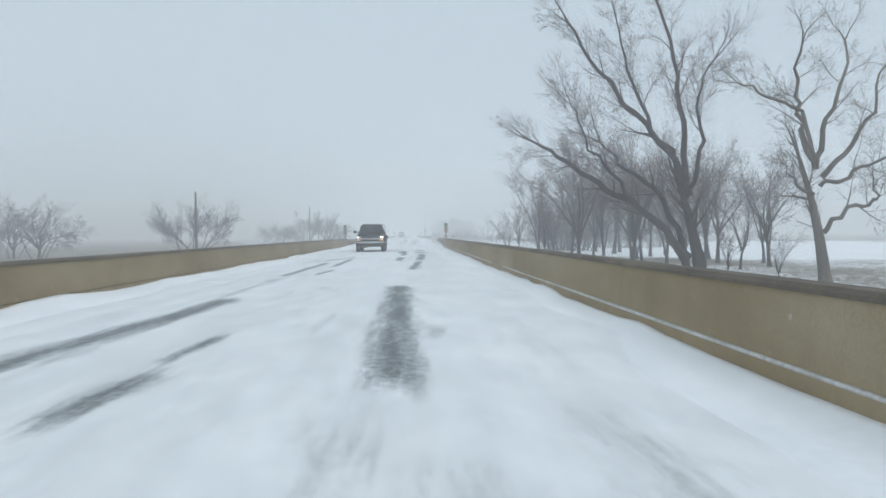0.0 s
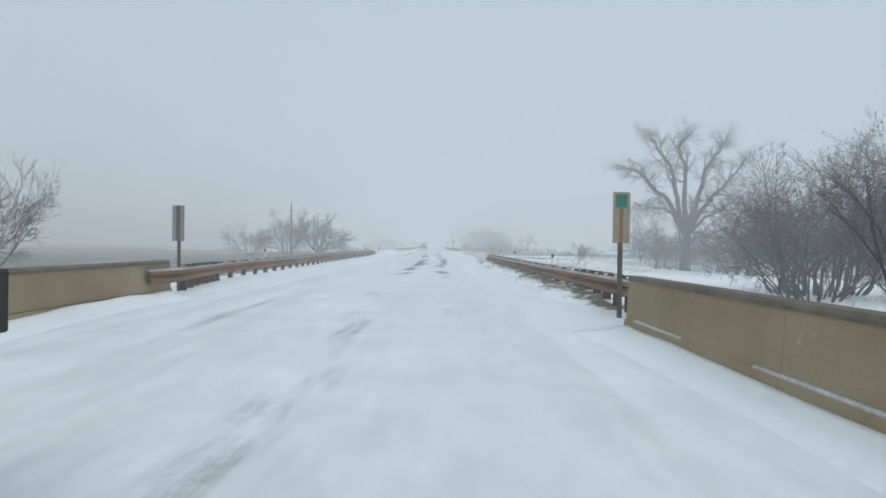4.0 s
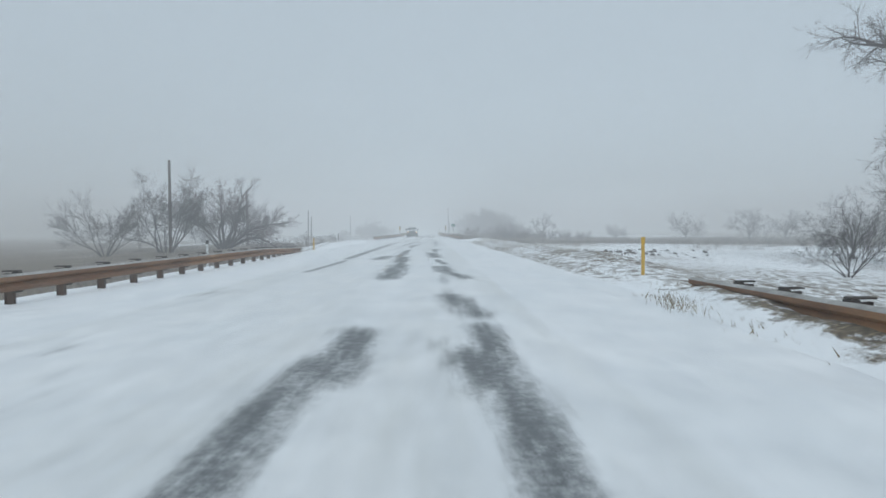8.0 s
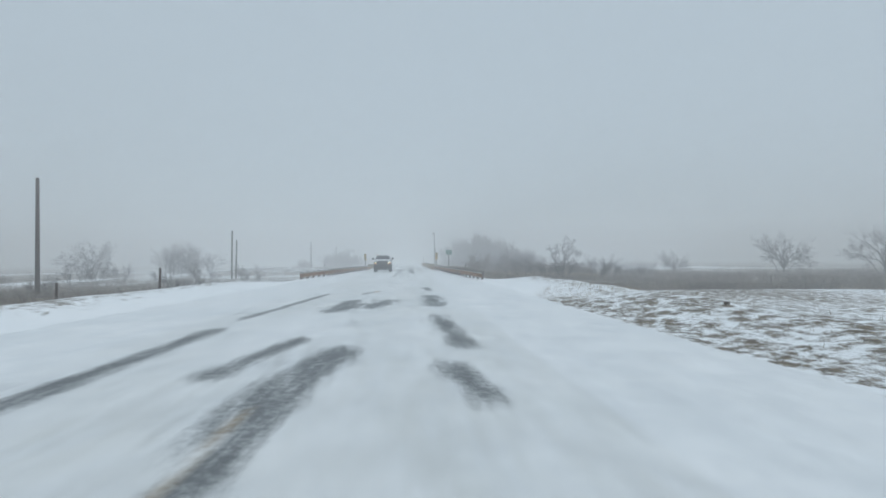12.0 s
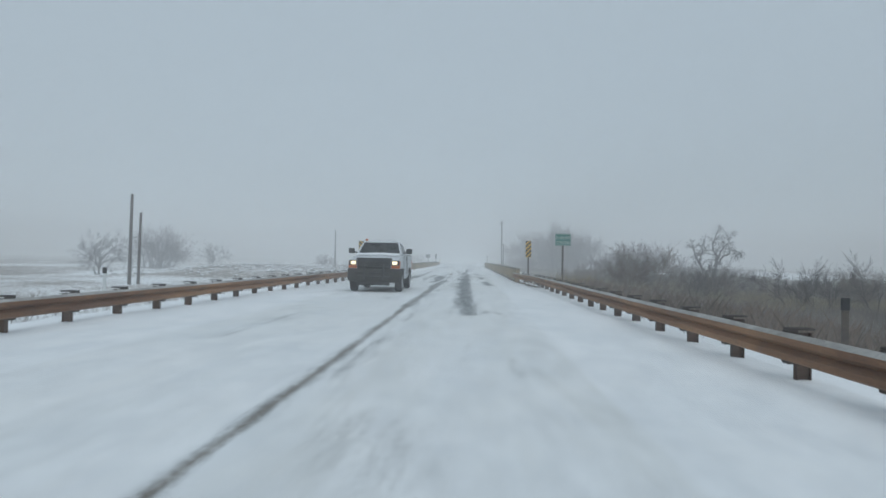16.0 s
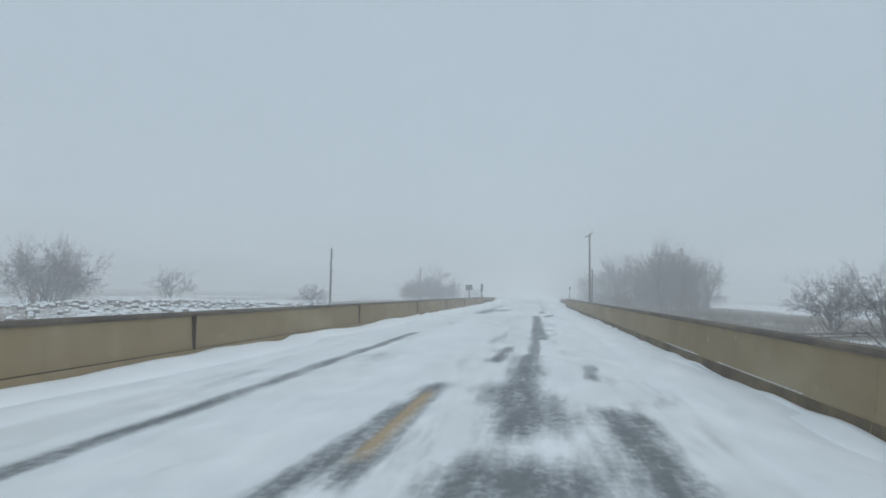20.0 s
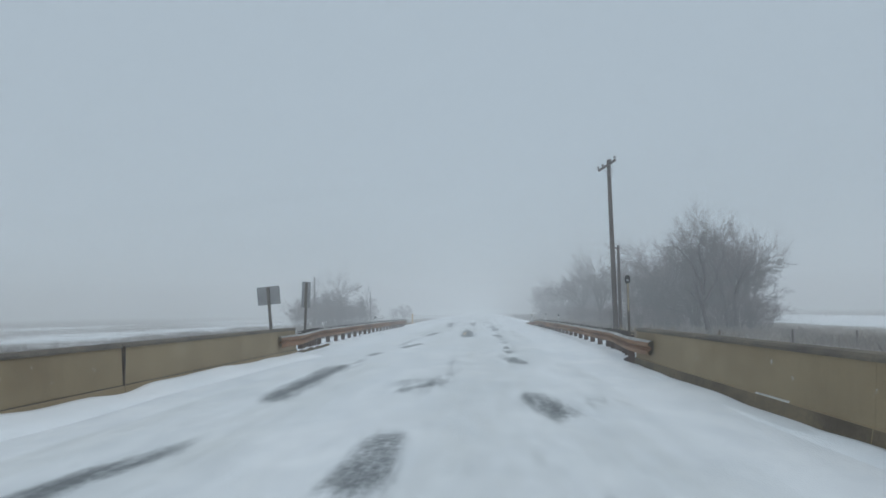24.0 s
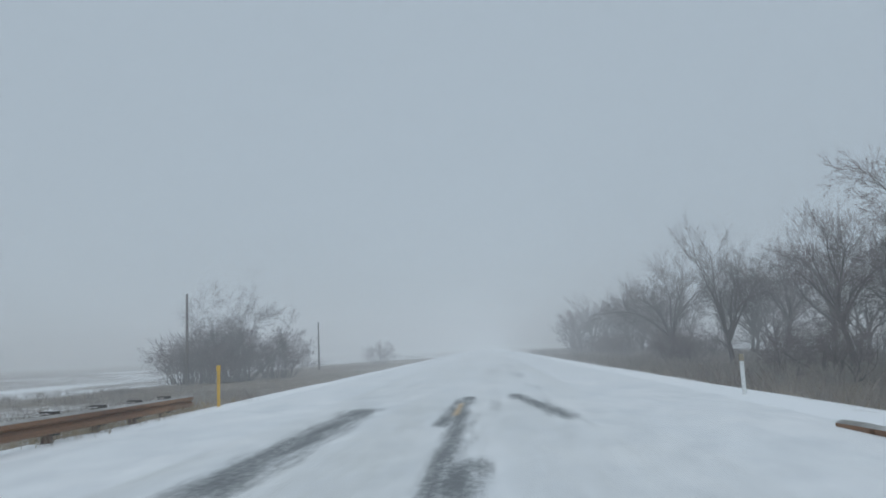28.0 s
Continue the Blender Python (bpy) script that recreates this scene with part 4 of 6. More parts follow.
# the great leaning willow and the dead pollard by the first bridge
tree("leaning_tree", (17.4, 39.5), 5, [
    ((0.1, 0, 0), (-0.11, 0.03, 1.0), 5.2, 0.40),
    ([(-0.5, 0, 4.6), (-1.5, 0.3, 6.9), (-3.3, 0.6, 9.2), (-5.2, 0.8, 11.4), (-7.0, 0.9, 14.2)], 0.22),
    ([(-0.7, 0.1, 5.2), (-1.1, -0.3, 8.6), (-1.5, -0.6, 12.0), (-2.7, -0.5, 15.4)], 0.20),
    ([(-1.3, 0.2, 6.6), (-2.4, 1.2, 9.0), (-3.4, 1.8, 11.8), (-3.9, 2.2, 14.6)], 0.14),
    ([(-0.5, 0, 5.0), (0.0, -0.4, 7.6), (-0.2, -0.5, 9.8), (0.6, -0.7, 11.9)], 0.14),
    ([(-0.3, 0, 0.3), (-1.5, -0.1, 2.2), (-3.2, 0.1, 3.9), (-5.6, 0.3, 5.3), (-7.2, 0.4, 6.5), (-8.8, 0.5, 7.5)], 0.26),
    ([(-0.5, 0, 1.2), (-1.5, 0.3, 3.4), (-2.3, 0.5, 5.0), (-3.8, 0.7, 6.0), (-5.2, 0.9, 7.6)], 0.20),
    ([(-3.4, 0.1, 4.0), (-5.0, -0.5, 5.9), (-6.4, -0.8, 7.5), (-7.2, -1.0, 9.3)], 0.11),
], "huge bare willow with leaning limbs behind the parapet", "tree", twig=TWIG_RED, kids=(12, 6, 4, 3), ratio=0.38, angle=(22, 50), wiggle=0.10, rise=(0.02, 0.05, 0.03, 0.0), share=(0.22, 0.36), trunk=0.03, most=5.2, thin=0.006)
tree("dead_tree", (21.3, 34.0), 11, [
    ((0, 0, 0), (-0.09, 0, 1.0), 6.0, 0.30),
    ([(-0.5, 0, 5.6), (-1.0, 0.2, 7.4), (-1.3, 0.3, 9.2), (-1.0, 0.3, 11.6)], 0.17),
    ([(-0.5, 0, 6.0), (-1.4, -0.2, 8.2), (-3.0, -0.3, 9.0), (-4.4, -0.3, 9.6)], 0.12),
    ([(-0.5, 0, 5.8), (0.1, 0.3, 7.5), (0.9, 0.4, 9.4), (1.2, 0.5, 11.8)], 0.15),
    ([(-0.2, 0, 5.2), (1.3, 0.2, 6.8), (2.4, 0.4, 8.4), (3.2, 0.5, 10.6)], 0.14),
    ([(-0.3, 0, 4.8), (1.4, -0.2, 5.4), (3.0, -0.3, 6.2), (4.6, -0.4, 6.2)], 0.11),
    ([(-0.1, 0, 2.6), (0.9, -0.2, 3.7), (2.2, -0.3, 4.0), (2.1, -0.3, 4.7)], 0.13),
    ([(-0.6, 0, 4.4), (-1.4, 0.2, 4.9), (-2.0, 0.3, 5.9)], 0.10),
], "pale dying tree with gnarled broken limbs", "tree", bark=BARK_PALE, twig=BARK_PALE, kids=(7, 5, 3, 2), wiggle=0.15, angle=(28, 62), ratio=0.34, rise=(0.03, 0.05, 0.04, 0.03), trunk=0.04, share=(0.28, 0.42), most=4.6)

BY_BRIDGE = dict(group="trees by the first bridge", twig=TWIG_RED, angle=(18, 42), ratio=0.34, share=(0.26, 0.42), rise=(0.02, 0.06, 0.05, 0.03), most=6.0, wiggle=0.09)
slim = tree("slender_tree", (13.8, 70.0), 21, vase(1, 8.4, 3, 2.6, 0.24, 0.12) + upright(3, 6.4, 1, 0.6, 0.08), "clump of slender upright bare trees with dark stems", kids=(6, 5, 3, 2), **BY_BRIDGE)
thin = tree("slender_tree", (17.0, 70.0), 22, vase(2, 10.8, 6, 2.4, 0.34, 0.2), "bare tree in a vase of stems with seed heads", kids=(6, 5, 3, 2), pods=0.07, **BY_BRIDGE)
lone = tree("slender_tree", (19.4, 71.0), 23, vase(4, 9.6, 4, 2.4, 0.22, 0.14), "bare young tree with forked stem", kids=(6, 5, 3, 2), **BY_BRIDGE)
thin.scale, lone.scale = (0.84, 0.84, 0.82), (0.9, 0.9, 0.88)
R = random.Random(4)
for x, y, k, s, label in ((14.4, 55.5, 1, 0.92, ""), (18.4, 55.0, 1, 0.95, ""), (19.9, 57.5, 2, 1.0, ""), (13.0, 61.0, 0, 0.7, ""), (17.6, 60.5, 0, 0.9, ""), (20.8, 63.0, 1, 0.85, ""), (22.4, 59.0, 0, 0.9, ""), (25.2, 58.0, 2, 0.95, ""), (27.5, 61.0, 1, 0.9, ""), (22.8, 68.0, 0, 0.95, ""), (20.3, 36.4, 2, 0.3, "thin bare sapling behind the parapet"), (18.6, 38.6, 2, 0.34, "thin bare sapling behind the parapet"), (15.5, 71.5, 2, 0.5, "small bare tree among taller ones"), (10.6, 69.0, 2, 0.48, "small bare tree beside the parapet"), (21.5, 75, 0, 1.05, ""), (24.5, 82, 1, 1.1, ""), (26, 74, 2, 1.1, ""), (23.5, 62, 2, 0.9, ""), (22.5, 55, 2, 0.6, ""), (24, 88, 0, 1.0, ""), (28, 92, 1, 1.0, ""), (31, 84, 2, 1.0, ""), (16.2, 75, 2, 0.7, ""), (12.2, 72, 2, 0.6, ""), (26.5, 67, 0, 1.0, ""), (24, 49, 2, 0.65, ""), (28, 53, 1, 0.8, ""), (31, 60, 2, 0.9, ""), (30, 69, 1, 1.0, "")):
    again((slim, thin, lone)[k], (x, y), R.uniform(0, 360), s, label)

elm = tree("elm", (34.0, 150.0), 31, [
    ((0, 0, 0), (0.0, 0, 1), 7.0, 0.74),
    ([(-0.3, 0, 5.0), (-1.9, 0.3, 8.6), (-4.2, 0.5, 10.9), (-5.8, 0.6, 12.6), (-7.2, 0.6, 13.2)], 0.36),
    ([(-0.3, 0, 5.6), (-1.4, -0.3, 9.6), (-2.2, -0.8, 13.0), (-3.8, -1.1, 15.2), (-4.6, -1.4, 16.6)], 0.36),
    ([(0.0, 0, 6.0), (-0.2, 0.6, 10.0), (0.3, 1.1, 13.6), (-0.6, 1.6, 15.8), (0.3, 2.0, 17.4)], 0.36),
    ([(0.3, 0, 5.6), (1.4, -0.2, 9.4), (2.2, -0.6, 12.8), (3.6, -0.8, 15.0), (4.2, -1.0, 16.4)], 0.36),
    ([(0.3, 0, 5.0), (2.2, 0.3, 8.2), (4.4, 0.6, 10.6), (6.2, 0.8, 12.4), (7.6, 0.8, 14.2)], 0.32),
    ([(-0.3, 0, 4.8), (-2.0, -0.4, 7.6), (-3.9, -0.6, 8.2), (-5.6, -0.8, 8.0)], 0.18),
    ([(0.3, 0, 4.6), (2.4, -0.3, 7.0), (4.8, -0.5, 8.2), (6.6, -0.6, 9.8)], 0.20),
], "great bare elm with a broad spreading crown", "tree", kids=(13, 7, 4, 2), angle=(28, 66), ratio=0.38, wiggle=0.19, rise=(0.02, 0.02, 0.02), trunk=0.02, share=(0.36, 0.52), most=6.0, thin=0.011)
scrubby = tree("scrub_tree", (40.5, 146.0), 32, vase(6, 8.5, 6, 1.2, 0.75, 0.2) + upright(66, 6.0, 3, 0.9, 0.5), "tangled bare scrub tree", group="scrub trees", kids=(6, 5, 3, 3), angle=(28, 65), ratio=0.38, wiggle=0.15, thin=0.009)
for x, y, s, label in ((29, 146, 0.75, ""), (37, 141, 0.95, ""), (46, 150, 1.15, ""), (44, 139, 1.05, ""), (51, 144, 1.2, ""), (44, 168, 0.7, ""), (33, 155, 0.7, ""), (57, 140, 1.2, ""), (31, 160, 0.55, "small bare tree at the field's edge")):
    again(scrubby, (x, y), R.uniform(0, 360), s, label)

brush = tree("brush", (-60.0, 371.0), 72, upright(16, 5.6, 8, 1.3, 0.25) + upright(161, 4.6, 10, 1.7, 0.8), "dense rounded reddish bare bush across the creek", "bush", "brush", twig=TWIG_RED, kids=(5, 5, 4), levels=3, angle=(35, 80), ratio=0.44, wiggle=0.2, rise=(0.0, 0.02, 0.0), thin=0.013)
for x, y, s in ((20.5, 92, 1.0), (23.0, 95, 1.15), (18.6, 88, 0.7), (30.5, 148, 0.55), (38.5, 151, 0.75), (43, 147, 0.8), (47.5, 142, 0.85), (53, 139, 0.9), (35.5, 156, 0.6), (41, 156, 0.6)):
    again(brush, (x, y), R.uniform(0, 360), s, "dark tangled brush beneath taller trees")
for x, y, s in ((-63.5, 374, 1.3), ):
    again(brush, (x, y), R.uniform(0, 360), s)

# left of the road
bush = tree("spreading_bush", (-25.6, 94.5), 41, upright(7, 5.6, 9, 0.5, 0.85), "wide bare bush with fanned stems beside a pole", group="bushes", kids=(6, 5, 3, 2), angle=(18, 50), ratio=0.4, rise=(0.02, 0.04, 0.04), thin=0.009, share=(0.4, 0.58))
shrub = tree("shrub", (-33.0, 112.0), 44, upright(15, 5.0, 6, 0.35, 0.8), "low bare shrub in dead grass", group="bushes", kids=(5, 5, 4), levels=3, angle=(20, 55), ratio=0.46, thin=0.014)
again(shrub, (17.4, 137.0), 30, 0.34, "low bare bush in the snowy field")
again(shrub, (19.0, 139.5), 90, 0.3)
again(scrubby, (-41.0, 86.0), 80, 0.85, "tall bare bush in the white distance")
again(scrubby, (-47.0, 92.0), 10, 0.8)
tree("hackberry", (-24.0, 181.5), 42, upright(8, 5.6, 5, 0.7, 0.30) + upright(81, 4.8, 6, 0.5, 0.85), "dense bare tree around a wooden pole", group="paired trees", kids=(7, 5, 4, 3), angle=(25, 65), ratio=0.36, wiggle=0.15, rise=(0.03, 0.02, 0.02), most=5.5, thin=0.009, share=(0.46, 0.62))
tree("hackberry", (-19.6, 186.0), 43, [
    ((0, 0, 0), (0.25, 0.1, 1.0), 5.2, 0.21), ((0.2, 0.1, 0), (0.9, 0.15, 0.75), 6.4, 0.17), ((0.3, 0, 0), (1.2, -0.1, 0.55), 6.8, 0.15),
    ((0.3, 0.2, 0), (1.0, 0.4, 0.55), 5.0, 0.11), ((0, 0.2, 0), (0.55, 0.3, 0.95), 5.6, 0.15), ((-0.2, 0, 0), (-0.4, 0.1, 1.0), 5.0, 0.15),
    ((-0.2, 0.2, 0), (-0.9, -0.2, 0.8), 5.0, 0.12), ((0.2, -0.2, 0), (0.8, -0.6, 0.5), 5.2, 0.14), ((0.0, -0.2, 0), (0.1, -0.5, 0.9), 4.8, 0.16)],
     "bare tree with long limbs sweeping sideways in a fan", group="paired trees", twig=TWIG_RED, kids=(10, 5, 4, 3), angle=(28, 60), ratio=0.33, wiggle=0.13, rise=(0.0, 0.06, 0.04, 0.02), trunk=0.08, share=(0.46, 0.62), most=5.5, thin=0.0085)
again(bush, (-31.0, 184.0), 140, 0.85, "low bare bush beside the paired trees")
again(bush, (-19.0, 183.0), 40, 0.8)
again(brush, (-29.6, 384.0), 200, 0.45, "small frosted bush on the creek bank")
again(scrubby, (-58.0, 305.0), 260, 0.85)
again(scrubby, (-48.0, 322.0), 10, 0.7)

# Sugar Creek
cottonwood = tree("cottonwood", (34.5, 327.0), 51, [
    ((0.7, 0, 0), (0.05, 0, 1), 3.6, 0.34),
    ([(0.8, 0, 3.0), (1.1, 0.1, 4.8), (0.5, 0.2, 6.4), (1.0, 0.3, 8.6)], 0.22),
    ([(0.9, 0, 3.2), (2.2, 0.2, 4.8), (3.6, 0.3, 6.0), (4.6, 0.4, 5.6)], 0.18),
    ([(0.8, 0, 4.2), (2.0, -0.2, 6.2), (2.8, -0.3, 7.8)], 0.14),
    ([(0.3, 0, 0.3), (-1.0, 0.1, 2.4), (-1.9, 0.2, 4.2), (-2.4, 0.2, 6.2)], 0.2),
    ([(-1.4, 0.1, 3.2), (-1.2, 0.3, 5.0), (-0.6, 0.4, 6.6)], 0.12),
], "two-stemmed bare cottonwood above the creek", "tree", kids=(9, 5, 4, 3), angle=(32, 74), ratio=0.34, wiggle=0.19, rise=(0.0, -0.01, 0.0), thin=0.010, share=(0.3, 0.46), most=4.5)
cottonwood.scale = (0.9, 0.9, 0.76)
again(bush, (23.5, 322.0), 60, 0.72, "bare bush behind the guard rail")
again(brush, (19.5, 321.0), 40, 0.6, "dense dark bush on the creek bank")
again(brush, (25.5, 326.0), 250, 0.8, "dense dark bush on the creek bank")
again(scrubby, (26.5, 351.0), 160, 0.6, "bare scrub tree below the bridge")
again(scrubby, (30.5, 350.0), 40, 0.72, "bare scrub tree below the bridge")
for x, y, s in ((29, 441, 1.1), (33, 446, 1.2), (26, 434, 0.85), (30, 432, 1.0), (25, 447, 1.0)):
    again(scrubby, (x, y), R.uniform(0, 360), s, "spreading bare tree at the end of the windbreak")
for x, y, s in ((28, 438, 0.5), (31, 428, 0.6), (33, 433, 0.45), (26, 443, 0.5)):
    again(brush, (x, y), R.uniform(0, 360), s, "low dense brush at the end of the windbreak")
again(bush, (27.0, 352.0), 10, 0.55)
for k in range(22):
    again(shrub, (R.uniform(17, 36), R.uniform(250, 306)), R.uniform(0, 360), R.uniform(0.25, 0.45), "low frosted scrub behind the guard rail")
weeds = tree("weed_clump", (10.5, 262.0), 73, [(o, d, n, r * 0.4) for o, d, n, r in upright(17, 1.9, 11, 0.3, 0.4)], "straw-brown clump of tall dead weeds", "weeds", "weeds behind the rail", bark=WEED, twig=WEED, kids=(5, 5, 4), levels=3, angle=(20, 60), ratio=0.45, thin=0.005, step=(0.4, 0.4, 0.5, 2.0), share=(0.25, 0.4))
for k in range(44):
    again(weeds, (R.uniform(9.5, 26), R.uniform(262, 312)), R.uniform(0, 360), R.uniform(0.5, 0.9))
for k in range(14):
    again(shrub, (R.uniform(-40, -12), R.uniform(196, 262)), R.uniform(0, 360), R.uniform(0.2, 0.4), "low scrub in the weedy field margin")
again(scrubby, (63, 285), 50, 0.85, "far bare tree in the white field")
again(scrubby, (75, 277), 150, 0.95, "far bare tree in the white field")
again(scrubby, (85, 280), 250, 0.85, "far bare tree in the white field")
again(scrubby, (112, 290), 20, 0.9, "far bare tree in the white field")
again(scrubby, (50, 300), 60, 0.55)
again(scrubby, (-62, 405), 20, 0.75)
again(scrubby, (-59.5, 368.5), 75, 0.88, "dense reddish bare tree across the creek")

# tree belt on the right and the thicket on the left, past the creek
BELT = dict(group="windbreak", kids=(7, 5, 3, 3), angle=(20, 48), ratio=0.36, wiggle=0.11, rise=(0.02, 0.05, 0.04, 0.02), thin=0.010, most=7.5)
belt_a = tree("belt_tree", (24.5, 458.0), 61, vase(11, 11.4, 6, 3.0, 0.42, 0.24), "tall bare tree in a dense windbreak", twig=TWIG_RED, **BELT)
belt_b = tree("belt_tree", (27.5, 438.0), 62, vase(12, 11.8, 5, 3.6, 0.5, 0.27), "tall bare tree in a dense windbreak", **BELT)
belt_c = tree("belt_tree", (21.5, 473.0), 63, vase(13, 11.0, 7, 2.2, 0.52, 0.26), "bare tree with upswept fan of stems", **BELT)
snag = tree("snag", (23.8, 420.5), 64, [
    ((0, 0, 0), (-0.10, 0, 1), 5.2, 0.30),
    ([(-0.4, 0, 4.4), (-0.9, 0.1, 6.6), (-1.9, 0.2, 8.6), (-3.3, 0.2, 9.9)], 0.19),
    ([(-0.5, 0, 4.8), (-0.2, 0.1, 7.2), (-0.6, 0.2, 9.4), (-0.1, 0.3, 11.4)], 0.18),
    ([(-0.3, 0, 3.8), (0.9, -0.1, 6.0), (1.5, -0.2, 8.0)], 0.13),
], "gaunt half-dead tree with broken crown", "tree", kids=(8, 4, 3, 3), wiggle=0.16, angle=(28, 60), ratio=0.32, group="windbreak", most=5.0)
snag.scale = (0.92, 0.92, 0.9)
for k in range(38):
    y = 424 + k * 5.2 + R.uniform(-2, 2)
    x = R.uniform(22 if y < 468 else 19, 40)
    if y < 436:
        x = R.uniform(25, 33)
    again((belt_a, belt_c, belt_b, scrubby)[k % 4], (x, y), R.uniform(0, 360), R.uniform(0.9, 1.15) * (1.15 if k % 4 == 3 else 1))
for k in range(30):
    again(brush, (R.uniform(18, 30), 424 + k * 5.5 + R.uniform(-3, 3)), R.uniform(0, 360), R.uniform(0.4, 0.65), "low dark undergrowth of the windbreak")
thicket = tree("thicket", (-27.5, 489.0), 71, upright(14, 6.6, 6, 1.2, 0.25) + upright(141, 5.4, 9, 1.8, 0.75), "rounded dark thicket of bare stems", "thicket", kids=(5, 4, 4, 3), angle=(30, 72), ratio=0.44, wiggle=0.15, rise=(0.0, 0.0, 0.0), thin=0.011)
for x, y, s in ((-26.5, 487.0, 0.8), (-30.0, 490.5, 0.95), (-34.5, 491.0, 0.75), (-23.0, 492.0, 0.7), (-33.5, 494.0, 0.95), (-25.0, 496.0, 0.8), (-28.0, 485.5, 0.7), (-31.5, 486.5, 0.75)):
    again(brush, (x, y), R.uniform(0, 360), s, "dark dense brush in the thicket")
again(brush, (-23.0, 566.0), 20, 0.7, "small dark thicket in the white distance")


# ---- dead grass, scrub and rubble ----
def tufts(name, region, count, height, material, label, seed, lean=0.75):
    """Clumps of stiff dead stems over a strip of ground."""
    r = random.Random(seed)
    s = Shape()
    x0, x1, y0, y1 = region
    spots = np.array([(r.uniform(x0, x1), r.uniform(y0, y1), r.uniform(0.1, 0.7)) for _ in range(count)])
    spots = spots[lattice(spots[:, 0] / 4.0, spots[:, 1] / 6.0, seed) >= spots[:, 2]]
    for x, y, z in zip(spots[:, 0].tolist(), spots[:, 1].tolist(), (land(spots[:, 0], spots[:, 1]) - 0.03).tolist()):
        for _ in range(14):
            a, h = r.uniform(0, 6.283), height * r.choice((0.4, 0.6, 0.8, 1.0)) * r.uniform(0.7, 1.1)
            bx, by = x + r.gauss(0, 0.24), y + r.gauss(0, 0.24)
            tx, ty = bx + math.cos(a) * h * lean * r.uniform(0.2, 1), by + math.sin(a) * h * lean * r.uniform(0.2, 1)
            w = 0.004 + 0.004 * h
            c, q = math.cos(a + 1.57) * w, math.sin(a + 1.57) * w
            s.add([(bx - c, by - q, z), (bx + c, by + q, z), ((bx + tx) / 2 + c, (by + ty) / 2 + q, z + h * 0.6), (tx, ty, z + h)], [(0, 1, 2), (0, 2, 3), (1, 3, 2)])
    return tagged(new(name, s.mesh(name, material)), label, "dead grass", kind="stuff")


for x0, x1, y0, y1, n in ((4.95, 5.5, 70, 100, 1500), (5.1, 5.9, 100, 113, 700), (5.7, 6.6, 113, 123, 420)):
    tufts("dead_grass", (x0, x1, y0, y1), n, 0.24, STRAW, "straw grass in the snow under the guard rail", 94)
tufts("dead_grass", (6.2, 26, 258, 314), 4200, 0.85, STRAW, "tall straw-brown grass on the creek bank", 96)
tufts("dead_grass", (6.4, 14, 234, 274), 1800, 0.75, WEED, "straw-brown tangle of weeds behind the guard rail", 95)
tufts("dead_grass", (7.2, 30, 214, 270), 4200, 0.7, STRAW_GREY, "frosted weeds and scrub behind the guard rail", 81)
tufts("dead_grass", (5.3, 9.5, 262, 269), 420, 0.55, STRAW, "straw-coloured grass at the bridge end", 82)
tufts("dead_grass", (-26, -7.4, 90, 178), 1500, 0.5, STRAW_GREY, "frosted dead grass in the ditch", 83)
tufts("dead_grass", (-40, -11, 192, 270), 1900, 0.6, STRAW_GREY, "frosted dead grass and weeds in the field margin", 84)
tufts("dead_grass", (6.5, 13, 120, 200), 700, 0.14, STRAW, "short straw stubble poking through the snow", 85)
tufts("dead_grass", (30, 95, 215, 300), 2600, 1.1, STRAW_GREY, "grey band of tall weeds beyond the field", 86)
tufts("dead_grass", (5.9, 8.8, 187.3, 193.8), 60, 0.11, STRAW, "straw tufts at the snowy road edge", 98)
tufts("dead_grass", (9, 34, 372, 440), 2000, 0.9, STRAW_GREY, "grey weeds at the foot of the trees", 87)
tufts("dead_grass", (-40, -13, 376, 470), 2400, 0.6, STRAW_GREY, "low grey weeds behind the guard rail", 88)
tufts("dead_grass", (-8.6, -6.8, 420, 432), 130, 0.3, STRAW, "straw grass at the rail's end", 89)
tufts("dead_grass", (26, 90, 150, 215), 900, 0.5, STRAW_GREY, "sparse weeds in the white field", 90)
tufts("dead_grass", (14, 60, 296, 372), 1800, 0.8, STRAW_GREY, "weeds on the creek bank", 91)
tufts("dead_grass", (12, 34, 440, 640), 3200, 1.3, STRAW_GREY, "dense undergrowth beneath the windbreak", 92)
tufts("dead_grass", (7.5, 10.5, 366, 380), 220, 0.8, STRAW, "reddish dead weeds beside the rail", 93)


def rubble(count):
    """Snow-dusted broken stone on the creek's bank."""
    r = random.Random(97)
    stones, caps = Shape(), Shape()
    for _ in range(count):
        x, y = r.gauss(-32, 9), r.gauss(352, 15)
        s, z = r.uniform(0.1, 0.38), ground_at(x, y)
        ring = [(math.cos(k * 1.0472 + r.uniform(-0.2, 0.2)) * s * r.uniform(0.7, 1.1), math.sin(k * 1.0472) * s * r.uniform(0.7, 1.1)) for k in range(6)]
        h = s * r.uniform(0.5, 0.9)
        stones.loft([[(x + a, y + b, z - 0.1) for a, b in ring], [(x + a * 0.92, y + b * 0.92, z + h * 0.5) for a, b in ring], [(x + a * 0.5, y + b * 0.5, z + h) for a, b in ring]])
        if r.random() < 0.95:
            caps.loft([[(x + a * 0.85, y + b * 0.85, z + h * 0.6) for a, b in ring], [(x + a * 0.5, y + b * 0.5, z + h + 0.06) for a, b in ring]])
    tagged(new("rubble", stones.mesh("rubble", STONE)), "broken grey rubble on the creek bank", "rubble", kind="stuff")
    tagged(new("snow_caps", caps.mesh("snow_caps", SNOW, True)), "snow lying on the broken rubble", "snow", kind="stuff")


rubble(900)


